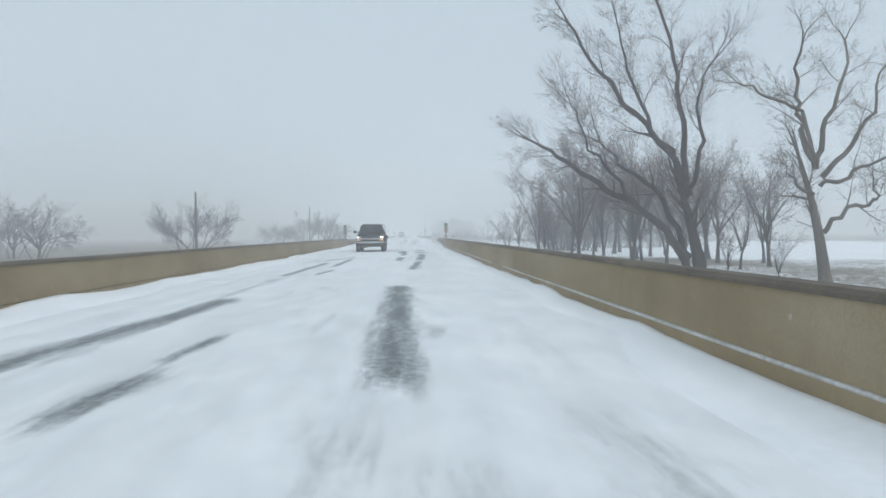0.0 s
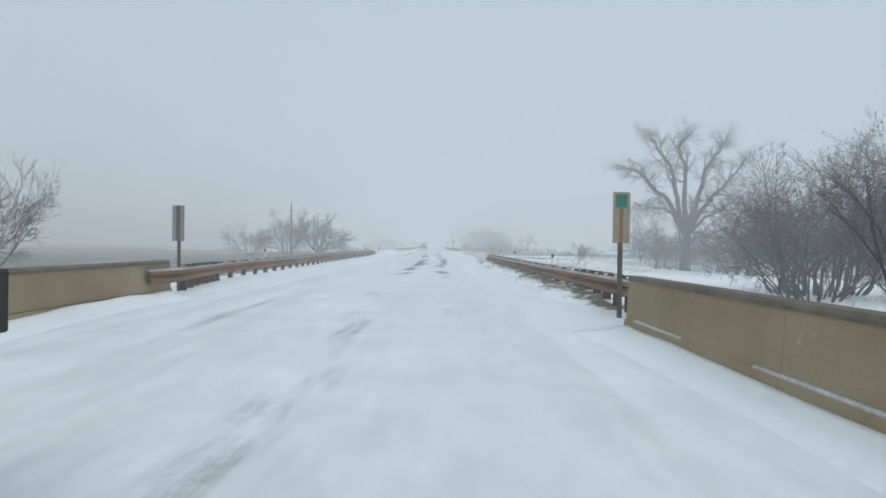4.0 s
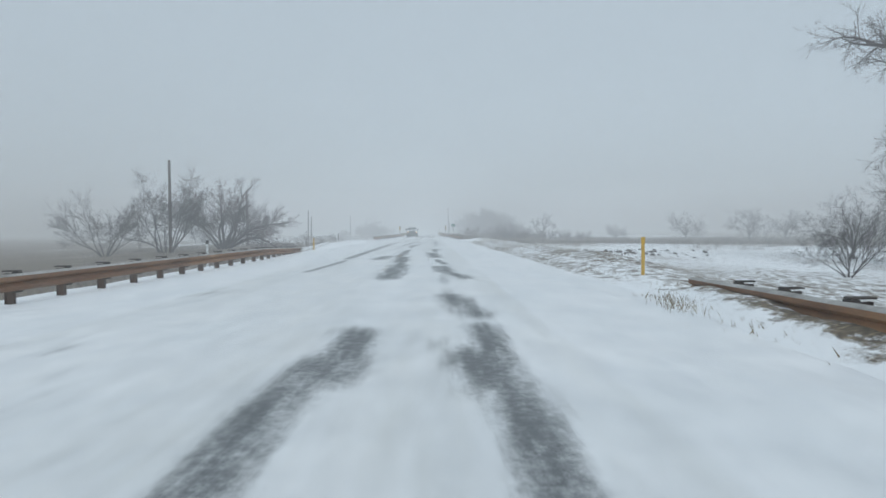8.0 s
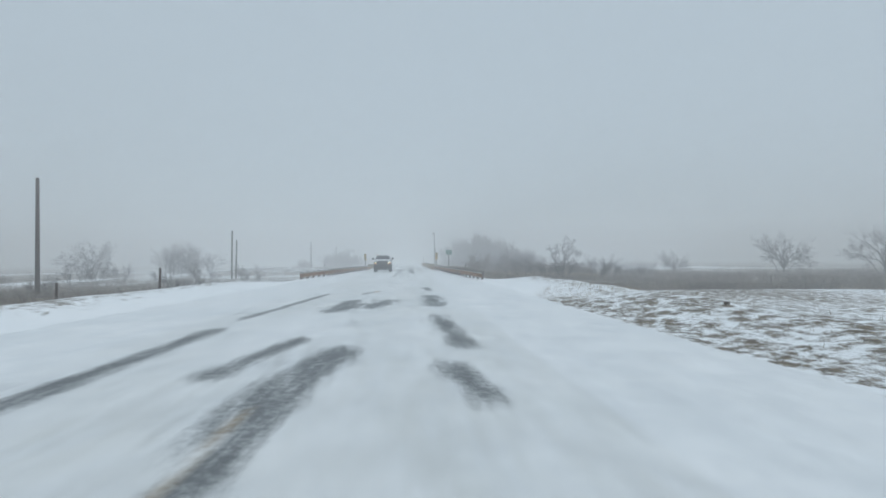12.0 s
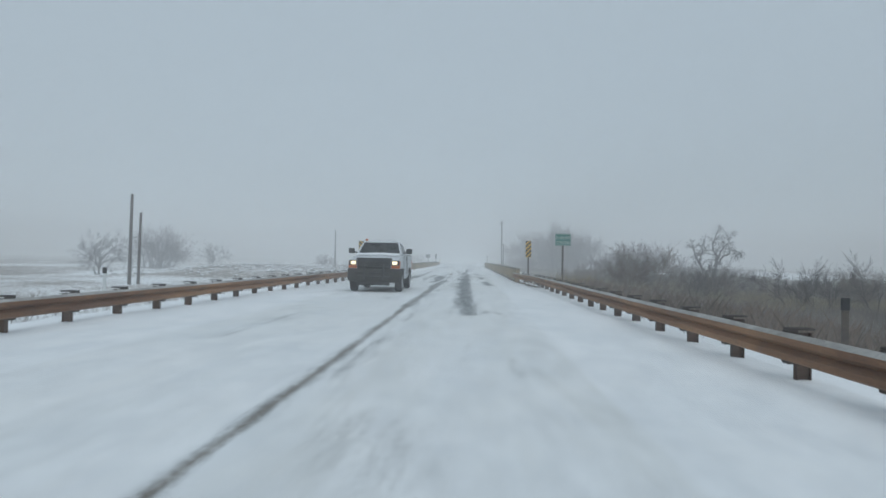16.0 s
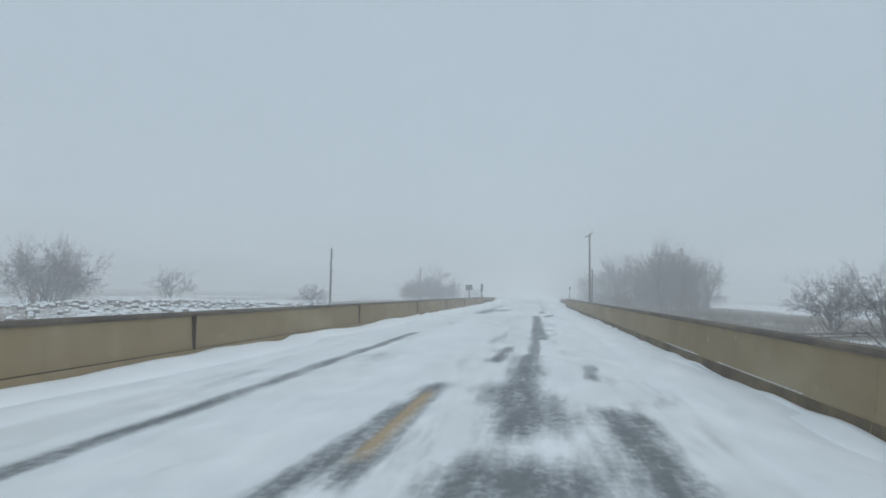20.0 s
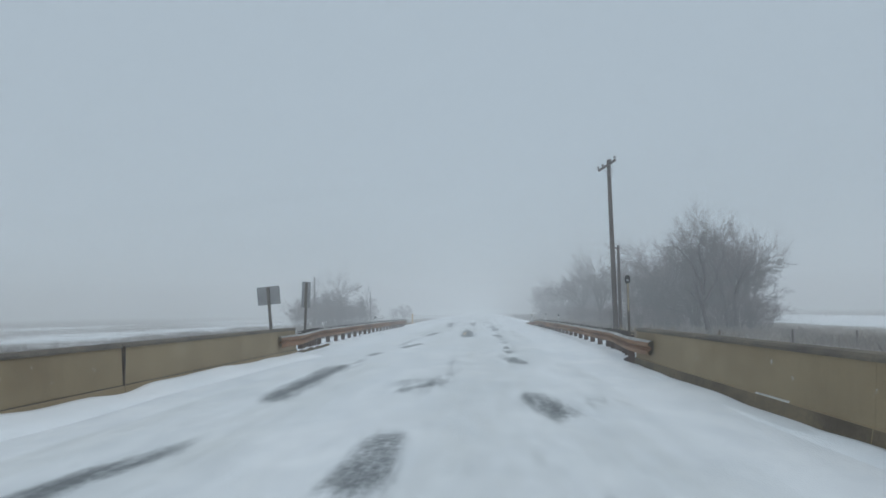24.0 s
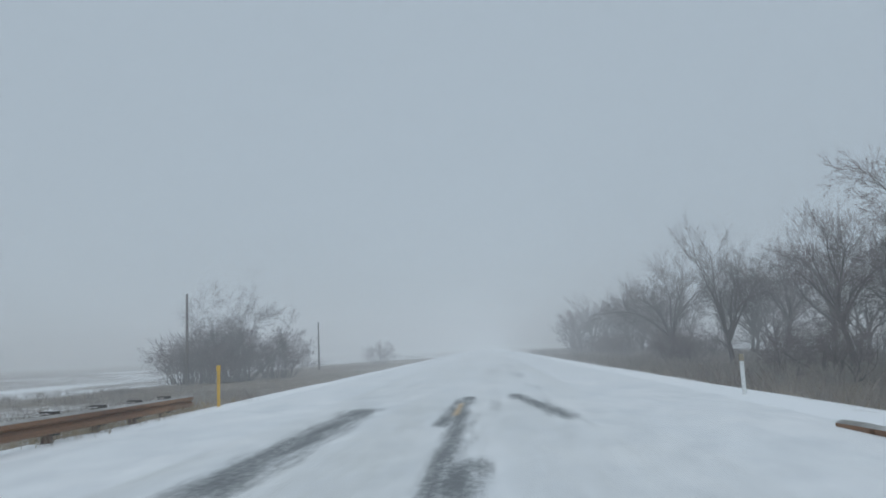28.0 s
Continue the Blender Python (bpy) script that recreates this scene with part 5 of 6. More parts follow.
def clods(count):
    """Dark clods of earth turned up in the field beside the road."""
    r = random.Random(101)
    s = Shape()
    for _ in range(count):
        x, y = r.gauss(16.5, 3.0), r.gauss(169, 5.0)
        h, z = r.choice((0.03, 0.05, 0.07, 0.12)) * r.uniform(0.8, 1.3), ground_at(x, y)
        ring = [(math.cos(k * 1.2566) * h * r.uniform(0.8, 1.9), math.sin(k * 1.2566) * h * r.uniform(0.8, 1.5)) for k in range(5)]
        s.loft([[(x + a, y + b, z - 0.06) for a, b in ring], [(x + a * 0.8, y + b * 0.8, z + h * 0.6) for a, b in ring], [(x + a * 0.35, y + b * 0.35, z + h) for a, b in ring]])
    tagged(new("earth_clods", s.mesh("earth_clods", DARK_BROWN)), "dark clods of earth poking through snow", "earth", kind="stuff")


clods(170)


# ---- poles and wires ----
def utility_pole(at, height, radius, label, lean=(0.0, 0.0), arm=0.0, arm_turn=0.0, fittings=0):
    z = ground_at(*at)
    ob = thing("utility_pole", (*at, z), label, "utility pole", "utility poles")
    top = Vector((lean[0] * height, lean[1] * height, height))
    part("pole", Shape().tube([Vector((0, 0, -0.4)), top * 0.5, top], [radius, radius * 0.86, radius * 0.7], 10), POLE, ob, smooth=True)
    if arm:
        m = Matrix.Translation(top - Vector((0, 0, 0.35))) @ pose(0, 0, 0, 0, -24, arm_turn)
        bar = part("crossarm", Shape().block(-arm, arm, -radius - 0.1, -radius, -0.06, 0.06, 0.01, m), POLE, ob, "square wooden crossarm")
        for x in (-arm * 0.94, -arm * 0.45, arm * 0.45, arm * 0.94):
            at_x = m @ Vector((x, -radius - 0.05, 0.06))
            part("insulator", Shape().tube([at_x, at_x + Vector((0, 0, 0.07)), at_x + Vector((0, 0, 0.10)), at_x + Vector((0, 0, 0.15)), at_x + Vector((0, 0, 0.2))], [0.02, 0.02, 0.065, 0.07, 0.03], 8), INSULATOR, bar, "dark glazed insulator", smooth=True)
        for s in (-1, 1):
            part("brace", Shape().tube([m @ Vector((s * arm * 0.55, -radius - 0.05, -0.04)), m @ Vector((0, -radius - 0.01, -0.75))], [0.018, 0.018], 5), GALV, ob)
    for k in range(fittings):
        zz = height * (0.97 - 0.12 * k)
        c = Vector((lean[0] * zz, lean[1] * zz, zz))
        part("bracket", Shape().tube([c, c + Vector((0.5 if k % 2 else -0.5, -0.05, 0.06))], [0.05, 0.035], 6), INSULATOR, ob)
    return ob


utility_pole((-25.25, 93.1), 7.9, 0.17, "bare wooden pole standing in a bush")
utility_pole((-23.1, 180.1), 8.8, 0.17, "bare wooden pole rising through a tree")
utility_pole((-26.2, 222.1), 8.9, 0.19, "bare weathered pole in the field margin")
utility_pole((-27.8, 288.0), 7.9, 0.17, "taller of two leaning wooden poles", lean=(0.012, 0.0))
utility_pole((-27.2, 288.4), 6.3, 0.15, "shorter of two leaning wooden poles", lean=(0.02, 0.0))
utility_pole((-28.3, 387.6), 8.5, 0.16, "wooden service pole with brackets and wire", fittings=4)
utility_pole((-30.3, 482.6), 9.4, 0.16, "wooden pole beside a dark thicket")
utility_pole((-25.5, 521.0), 7.4, 0.15, "wooden pole fading into blown snow")
utility_pole((8.73, 387.9), 10.3, 0.16, "wooden power pole with crossarm and insulators", lean=(-0.012, 0), arm=0.62, arm_turn=-38)
utility_pole((9.05, 388.2), 5.4, 0.11, "cut-off stub pole beside the power pole", fittings=1)


def wire(name, a, b, sag, label):
    a, b = Vector(a), Vector(b)
    pts = [a.lerp(b, k / 16) - Vector((0, 0, sag * 4 * (k / 16) * (1 - k / 16))) for k in range(17)]
    return tagged(new(name, Shape().tube(pts, [0.003] * 17, 4).mesh(name, WIRE)), label, "wire")


wire("power_line", (8.6, 387.9, ground_at(8.73, 387.9) + 10.5), (-28.3, 387.6, 7.0), 0.5, "thin wire strung across the road")
wire("power_line", (8.6, 387.9, ground_at(8.73, 387.9) + 10.45), (70.0, 396.0, 10.5), 0.8, "thin wire leading off over the trees")
wire("power_line", (-28.3, 387.6, 6.1), (-110.0, 360.0, 6.6), 1.2, "thin wire sagging over the white field")
wire("power_line", (-28.3, 387.6, 7.4), (-110.0, 362.0, 7.6), 1.0, "thin wire sagging over the white field")


# ---- signs and markers ----
def marker(name, at, top, facing, style, label, post_tilt=0.0):
    """A narrow upright bridge-end marker; facing -1: its face towards the oncoming eye, 1: its back."""
    z = ground_at(*at)
    base = max(z, -0.6)
    ob = thing(name, (*at, base), label, "road marker", "bridge-end markers")
    ob.rotation_euler = (0, radians(post_tilt), 0)
    top -= base
    s = Shape()
    s.block(-0.012, 0.012, 0.0, 0.05, -0.4, top - 0.02)
    s.block(-0.045, 0.045, 0.05, 0.058, -0.4, top - 0.02)
    post = part("post", s, SIGN_POST, ob)
    y0, y1 = (-0.012, -0.004)
    w, h = 0.152, 0.90
    panel = part("panel", Shape().block(-w, w, y0, y1, top - h, top, 0.003), {"striped": YELLOW, "back": SIGN_BACK, "faded": PALE_YELLOW}[style], ob)
    if style == "striped":
        sign = 1 if at[0] > 0 else -1
        for k in range(-1, 4):
            za = top - h + 0.02 + k * 0.245
            bm = bmesh.new()
            pts = [(-w, za), (w, za + sign * 0.304), (w, za + sign * 0.304 + 0.12), (-w, za + 0.12)] if sign > 0 else [(-w, za + 0.304), (w, za), (w, za + 0.12), (-w, za + 0.424)]
            vs = [bm.verts.new((x, y, zz)) for y in (y0 - 0.004, y0 - 0.0015) for x, zz in pts]
            for f in ((0, 1, 2, 3), (7, 6, 5, 4), (0, 4, 5, 1), (1, 5, 6, 2), (2, 6, 7, 3), (3, 7, 4, 0)):
                bm.faces.new([vs[i] for i in f])
            for zz, n in ((top - 0.004, 1), (top - h + 0.004, -1)):
                bmesh.ops.bisect_plane(bm, geom=bm.verts[:] + bm.edges[:] + bm.faces[:], plane_co=(0, 0, zz), plane_no=(0, 0, n), clear_outer=True)
            if bm.verts:
                bmesh.ops.holes_fill(bm, edges=bm.edges[:])
                me = bpy.data.meshes.new("stripe")
                bm.to_mesh(me)
                me.materials.append(BLACK)
                part("stripe", me, BLACK, panel, "black diagonal stripe")
            bm.free()
    elif style == "back":
        part("stiffener", Shape().block(-0.045, 0.045, y0 - 0.02, y0 - 0.001, top - h, top), SIGN_POST, panel, "dark post seen against the grey back")
    else:
        part("badge", Shape().block(-0.1, 0.1, y0 - 0.006, y0 - 0.001, top - 0.27, top - 0.04, 0.002), GREEN, panel, "small green badge")
        part("streak", Shape().block(-0.035, 0.03, y0 - 0.004, y0 - 0.001, top - h, top - 0.28), RUST, panel, "rusty streak down the panel")
    return ob


marker("object_marker", (4.85, 67.8), 2.24, -1, "faded", "faded bridge-end marker with small green badge")
marker("object_marker", (-4.93, 73.5), 2.18, 1, "back", "grey back of a bridge-end marker on its post")
marker("object_marker", (4.98, 265.4), 2.39, -1, "striped", "black and yellow striped marker at the bridge end")
marker("object_marker", (-4.88, 270.0), 2.34, -1, "striped", "dirty black and yellow striped bridge marker")
marker("object_marker", (-5.12, 370.65), 2.36, 1, "back", "grey back of a narrow bridge marker", post_tilt=2.5)


def mile_marker(at, top):
    z = ground_at(*at)
    ob = thing("marker_post", (*at, z), "slim olive-brown post with a dark rounded head", "road marker")
    top -= z
    part("post", Shape().block(-0.032, 0.032, -0.012, 0.012, -0.3, top - 0.16, 0.005), SIGN_POST, ob)
    part("strip", Shape().block(-0.024, 0.024, -0.018, -0.0125, top - 0.95, top - 0.2, 0.002), PALE_YELLOW, ob, "faded olive reflective strip")
    head = part("head", Shape().loft([[(r * math.cos(k * 0.7854), 0.6 * r * math.sin(k * 0.7854), top - d) for k in range(8)] for r, d in ((0.04, 0.22), (0.07, 0.18), (0.075, 0.08), (0.055, 0.02), (0.02, 0.0))]), TRIM, ob, "dark rounded head", smooth=True)
    part("lens", Shape().block(-0.035, 0.02, -0.056, -0.04, top - 0.16, top - 0.11, 0.004), LENS, head, "pale lens")
    return ob


mile_marker((4.97, 365.1), 2.16)


def place_sign(at, top):
    """The green creek sign on its single post."""
    z = ground_at(*at)
    ob = thing("creek_sign", (*at, z), "green SUGAR CREEK sign with white border on post", "road sign")
    top -= z
    s = Shape().block(-0.014, 0.014, 0.0, 0.06, -0.4, top - 0.03)
    s.block(-0.05, 0.05, 0.06, 0.068, -0.4, top - 0.03)
    part("post", s, SIGN_POST, ob)
    w, h = 0.395, 0.60
    panel = part("panel", Shape().block(-w, w, -0.014, -0.003, top - h, top, 0.004), GREEN, ob)
    for x0, x1, z0, z1 in ((-w + 0.02, w - 0.02, top - 0.030, top - 0.02), (-w + 0.02, w - 0.02, top - h + 0.02, top - h + 0.036), (-w + 0.02, -w + 0.036, top - h + 0.036, top - 0.036), (w - 0.036, w - 0.02, top - h + 0.036, top - 0.036)):
        part("border", Shape().block(x0, x1, -0.0175, -0.0145, z0, z1), LETTER, panel, "white border strip")
    for word, zz in (("SUGAR", top - 0.265), ("CREEK", top - 0.515)):
        cu = bpy.data.curves.new("lettering", "FONT")
        cu.body, cu.size, cu.align_x, cu.extrude, cu.space_character = word, 0.205, "CENTER", 0.0015, 1.1
        cu.offset = 0.0
        tmp = new("lettering", cu)
        bpy.context.view_layer.update()
        me = bpy.data.meshes.new_from_object(tmp.evaluated_get(bpy.context.evaluated_depsgraph_get()))
        bpy.data.objects.remove(tmp)
        me.materials.clear()
        me.materials.append(LETTER)
        o = part("lettering", me, WHITE, panel, "white word " + word)
        o.matrix_local = pose(0, -0.0168, zz, 90, 0, 0)
    return ob


place_sign((6.51, 262.7), 2.70)


def back_sign(at, top):
    z = ground_at(*at)
    ob = thing("road_sign", (*at, z), "grey back of a square road sign, leaning", "road sign")
    ob.rotation_euler = (0, radians(-5), 0)
    top -= z
    part("post", Shape().block(-0.05, 0.05, -0.03, 0.02, -0.4, top - 0.02), SIGN_POST, ob)
    part("panel", rounded(Shape().block(-0.42, 0.42, 0.022, 0.03, top - 0.66, top), 0.003, 1), SIGN_BACK, ob, "dull grey aluminium back")
    return ob


back_sign((-6.5, 371.7), 2.26)


def delineator(at, height, body, cap, label):
    z = ground_at(*at)
    ob = thing("delineator", (*at, z), label, "delineator", "delineator posts")
    part("post", Shape().block(-0.045, 0.045, -0.012, 0.012, -0.3, height - 0.16, 0.004), body, ob)
    part("head", Shape().block(-0.055, 0.055, -0.02, 0.016, height - 0.16, height, 0.008), cap, ob, "reflector head")
    return ob


for x, y in ((-7.5, 94.0), (-7.5, 109.6), (-7.5, 124.6), (-7.5, 139.9), (6.6, 86.4), (6.6, 101.4), (6.8, 113.9), (-7.5, 243.6), (-7.3, 403.0), (6.9, 401.5), (6.9, 412.6)):
    delineator((x, y), 0.95 - ground_at(x, y), WHITE, BLACK, "white delineator post with a dark head")
delineator((6.6, 234.7), 0.9 - ground_at(6.6, 234.7), SIGN_POST, BLACK, "dark marker post behind the guard rail")
delineator((7.34, 129.2), 1.05 - ground_at(7.34, 129.2), YELLOW, YELLOW, "yellow marker post at the rail's end")
delineator((-6.9, 163.7), 0.95 - ground_at(-6.9, 163.7), YELLOW, WHITE, "yellow marker post past the rail")
delineator((-6.73, 428.3), 1.08 - ground_at(-6.73, 428.3), YELLOW, YELLOW, "yellow marker post at the buried rail end")
delineator((6.5, 425.3), 0.85 - ground_at(6.5, 425.3), WHITE, PALE_YELLOW, "pale marker post past the rail's end")
for x, y in ((-9.5, 199.0), (-13.0, 197.0), (-17.2, 385.0), (-15.4, 386.5), (15.0, 389.5), (19.4, 390.0), (23.6, 391.0), (28.2, 391.5), (32.4, 392.5), (37.0, 393.0), (41.5, 394.0)):
    o = thing("fence_post", (x, y, ground_at(x, y)), "short weathered fence post in dead grass", "fence post", "fence posts")
    part("post", Shape().tube([(0, 0, -0.3), (0.02, 0, 0.5), (0.03, 0, 1.0)], [0.06, 0.055, 0.05], 7), POLE, o, smooth=True)


def parallel_rail():
    """The low rail of another crossing beyond the creek."""
    ob = thing("creek_rail", (15.0, 333.5, ground_at(15, 333.5)), "low dark rail of a crossing beyond the creek", "rail")
    z0 = ground_at(15, 333.5)
    d = Vector((30.0, 21.0, 0)).normalized()
    for k in range(10):
        p = d * (3.6 * k)
        part("post", Shape().block(p.x - 0.07, p.x + 0.07, p.y - 0.07, p.y + 0.07, -0.8, 0.62 - 0.0), BLOCK, ob)
    for h in (0.35, 0.62):
        part("beam", Shape().tube([Vector((0, 0, h)) - d, d * 34 + Vector((0, 0, h))], [0.07, 0.07], 6), RUST_DARK, ob)


parallel_rail()


# ---- the two oncoming pickups, at rest where they meet the road ----
def pickup(at, spec, label):
    """A pickup whose nose points towards -y; lengths in metres from its front bumper."""
    W, R0 = spec["half"], spec["wheel"]
    truck = thing("pickup_truck", at, label, "pickup truck")
    paint, side_paint = spec["paint"], spec.get("side", spec["paint"])
    f_axle, r_axle, tail = spec["axles"][0], spec["axles"][1], spec["tail"]
    hood_f, hood_r, cab0, cab1, roof = spec["hood"][0], spec["hood"][1], spec["cab"][0], spec["cab"][1], spec["roof"]

    def sill(y):
        z = 0.47
        for ax in (f_axle, r_axle):
            k = (R0 + 0.09) ** 2 - (y - ax) ** 2
            if k > 0:
                z = max(z, R0 + math.sqrt(k))
        return z

    def ring(y, w, top, crown):
        b = min(sill(y), top - 0.08)
        belt = max(b + 0.02, top - 0.22)
        return [(-w * 0.97, y, b), (-w, y, (b + belt) / 2), (-w * 0.99, y, belt), (-w * 0.93, y, top - 0.04), (-w * 0.7, y, top), (0, y, top + crown), (w * 0.7, y, top), (w * 0.93, y, top - 0.04), (w * 0.99, y, belt), (w, y, (b + belt) / 2), (w * 0.97, y, b)]

    # nose and hood
    rings = []
    for y in np.arange(0.14, cab0 + 0.001, 0.055):
        t = (y - 0.14) / (cab0 - 0.14)
        w = W * (0.94 + 0.06 * min(1, t * 4))
        top = hood_f - 0.05 * max(0, 1 - t * 8) + (hood_r - hood_f) * t
        rings.append(ring(float(y), w, top, 0.035))
    part("hood", Shape().loft(rings), paint, truck, spec["hood_label"], smooth=False)
    # doors and lower cab
    rings = [ring(float(y), W, hood_r + 0.01, 0.0) for y in np.arange(cab0 + 0.005, cab1 + 0.001, 0.06)]
    part("cab", Shape().loft(rings), side_paint, truck)
    # greenhouse
    z0, z1 = hood_r + 0.0, roof
    lo = [(-W * 0.93, cab0 + 0.02), (W * 0.93, cab0 + 0.02), (W * 0.93, cab1 - 0.02), (-W * 0.93, cab1 - 0.02)]
    hi = [(-W * 0.74, cab0 + spec["rake"]), (W * 0.74, cab0 + spec["rake"]), (W * 0.74, cab1 - 0.16), (-W * 0.74, cab1 - 0.16)]
    top = [(x * 0.9, y + (0.12 if k < 2 else -0.1)) for k, (x, y) in enumerate(hi)]
    house = Shape().loft([[(x, y, z0) for x, y in lo], [(x, y, z1 - 0.05) for x, y in hi], [(x, y, z1) for x, y in top]])
    house = rounded(house, 0.035, 2, 0.3)
    greenhouse = part("roof", house, paint, truck, smooth=False)

    def pane(name, a, b, c, d, insets, depth=0.012):
        """Glass on the face a b c d (low, low, high, high), held in from its edges."""
        a, b, c, d = (Vector(p) for p in (a, b, c, d))
        at_uv = lambda u, v: a.lerp(b, u).lerp(d.lerp(c, u), v)
        u0, u1, v0, v1 = insets
        q = [at_uv(u0, v0), at_uv(u1, v0), at_uv(u1, v1), at_uv(u0, v1)]
        n = (q[1] - q[0]).cross(q[3] - q[0]).normalized()
        s = Shape().loft([[p - n * 0.01 for p in q], [p + n * depth for p in q]])
        return part(name, s, GLASS, truck, "dark snow-flecked glass")

    L3 = [Vector((x, y, z0)) for x, y in lo]
    H3 = [Vector((x, y, z1 - 0.05)) for x, y in hi]
    pane("windscreen", L3[0], L3[1], H3[1], H3[0], (0.045, 0.955, 0.07, 0.93))
    split = spec["split"]
    for s in (1, -1):
        a, b, c, d = (L3[1], L3[2], H3[2], H3[1]) if s > 0 else (L3[3], L3[0], H3[0], H3[3])
        if s > 0:
            pane("side_window", a, b, c, d, (0.10, split - 0.02, 0.08, 0.88))
            pane("side_window", a, b, c, d, (split + 0.03, 0.93, 0.08, 0.86))
        else:
            pane("side_window", a, b, c, d, (1 - split + 0.02, 0.90, 0.08, 0.88))
            pane("side_window", a, b, c, d, (0.07, 1 - split - 0.03, 0.08, 0.86))
    pane("rear_window", L3[2], L3[3], H3[3], H3[2], (0.1, 0.9, 0.2, 0.85))
    # wipers lying on the screen's foot
    for x in (-0.35, 0.3):
        part("wiper", Shape().tube([(x, cab0 + 0.03, z0 + 0.05), (x + 0.28, cab0 + 0.07, z0 + 0.09), (x + 0.5, cab0 + 0.05, z0 + 0.06)], [0.012, 0.012, 0.008], 5), TRIM, truck)
    # doors' seams and handles
    for s in (-1, 1):
        for yy in spec["seams"]:
            part("door_seam", Shape().block(s * (W - 0.004) - 0.005, s * (W - 0.004) + 0.008 * s + 0.005, yy - 0.004, yy + 0.004, 0.55, hood_r - 0.05), TRIM, truck)
        part("door_handle", Shape().block(min(s * (W - 0.01), s * (W + 0.03)), max(s * (W - 0.01), s * (W + 0.03)), spec["seams"][1] - 0.26, spec["seams"][1] - 0.06, hood_r - 0.2, hood_r - 0.15, 0.01), spec["handle"], truck)
        part("side_trim", Shape().block(min(s * (W - 0.01), s * (W + 0.015)), max(s * (W - 0.01), s * (W + 0.015)), f_axle + R0 + 0.15, r_axle - R0 - 0.15, 0.60, 0.66, 0.006), spec["trim"], truck)
        # mirrors
        m = part("mirror", rounded(Shape().block(min(s * (W + 0.06), s * (W + 0.30)), max(s * (W + 0.06), s * (W + 0.30)), cab0 + 0.30, cab0 + 0.42, z0 + 0.03, z0 + spec["mirror"]), 0.03), spec["mirror_paint"] if s > 0 else TRIM, truck, spec["mirror_label"] if s > 0 else "black mirror")
        part("mirror_arm", Shape().tube([(s * (W - 0.06), cab0 + 0.36, z0 + 0.06), (s * (W + 0.1), cab0 + 0.36, z0 + 0.1)], [0.03, 0.03], 6), TRIM, m)
    # underside
    part("chassis", Shape().block(-0.55, 0.55, 0.35, tail - 0.2, 0.42, 0.62).block(-0.75, 0.75, f_axle - 0.08, f_axle + 0.08, 0.34, 0.46).block(-0.75, 0.75, r_axle - 0.08, r_axle + 0.08, 0.34, 0.46), UNDER, truck, "dark grimy frame and axles")
    for s in (-1, 1):
        part("step", Shape().block(min(s * (W - 0.16), s * (W - 0.02)), max(s * (W - 0.16), s * (W - 0.02)), f_axle + R0 + 0.2, cab1 - 0.1, 0.38, 0.44, 0.01), UNDER, truck)
    # wheels
    for yy in (f_axle, r_axle):
        for s in (-1, 1):
            x = s * (W - 0.12)
            tw = 0.13
            prof = [(-tw, R0 * 0.62), (-tw, R0 * 0.90), (-tw * 0.8, R0 * 0.985), (-tw * 0.3, R0), (tw * 0.3, R0), (tw * 0.8, R0 * 0.985), (tw, R0 * 0.90), (tw, R0 * 0.62)]
            n = 28
            tyre = Shape()
            rings = [[(x + px, yy + math.cos(2 * math.pi * k / n) * pr, R0 + math.sin(2 * math.pi * k / n) * pr) for k in range(n)] for px, pr in prof]
            tyre.loft(rings, closed=True, caps=False)
            wheel = part("wheel", tyre, TYRE, truck, "black tyre caked with snow", smooth=True)
            rim = Shape()
            o = x + s * (tw - 0.05)
            rr = [(o - s * 0.10, R0 * 0.63), (o + s * 0.045, R0 * 0.64), (o + s * 0.05, R0 * 0.58), (o + s * 0.0, R0 * 0.54), (o + s * 0.01, R0 * 0.30), (o + s * 0.05, R0 * 0.22), (o + s * 0.055, R0 * 0.02)]
            rim.loft([[(px, yy + math.cos(2 * math.pi * k / n) * pr, R0 + math.sin(2 * math.pi * k / n) * pr) for k in range(n)] for px, pr in rr], caps=False)
            part("rim", rim, RIM, wheel, "dull steel rim", smooth=False)
            for k in range(8):
                a = 2 * math.pi * (k + 0.5) / 8
                c = Vector((o + s * 0.008, yy + math.cos(a) * R0 * 0.42, R0 + math.sin(a) * R0 * 0.42))
                part("rim_slot", Shape().tube([c, c + Vector((s * 0.012, 0, 0))], [R0 * 0.085] * 2, 8), UNDER, wheel, "dark slot in the rim")
            # arch lip
            arc = [(s * (W + 0.004), yy + math.cos(a) * (R0 + 0.095), R0 + math.sin(a) * (R0 + 0.095)) for a in np.linspace(0.05, math.pi - 0.05, 14)]
            part("wheel_arch", Shape().tube(arc, [0.028] * 14, 6), spec["arch"], truck, smooth=True)
            part("wheel_well", Shape().block(min(s * 0.55, s * (W - 0.28)), max(s * 0.55, s * (W - 0.28)), yy - R0 - 0.05, yy + R0 + 0.05, 0.5, R0 * 2 + 0.05), UNDER, truck)
    spec["front"](truck, W, hood_f)
    spec["rear"](truck, W, cab1, tail, hood_r, r_axle)
    return truck


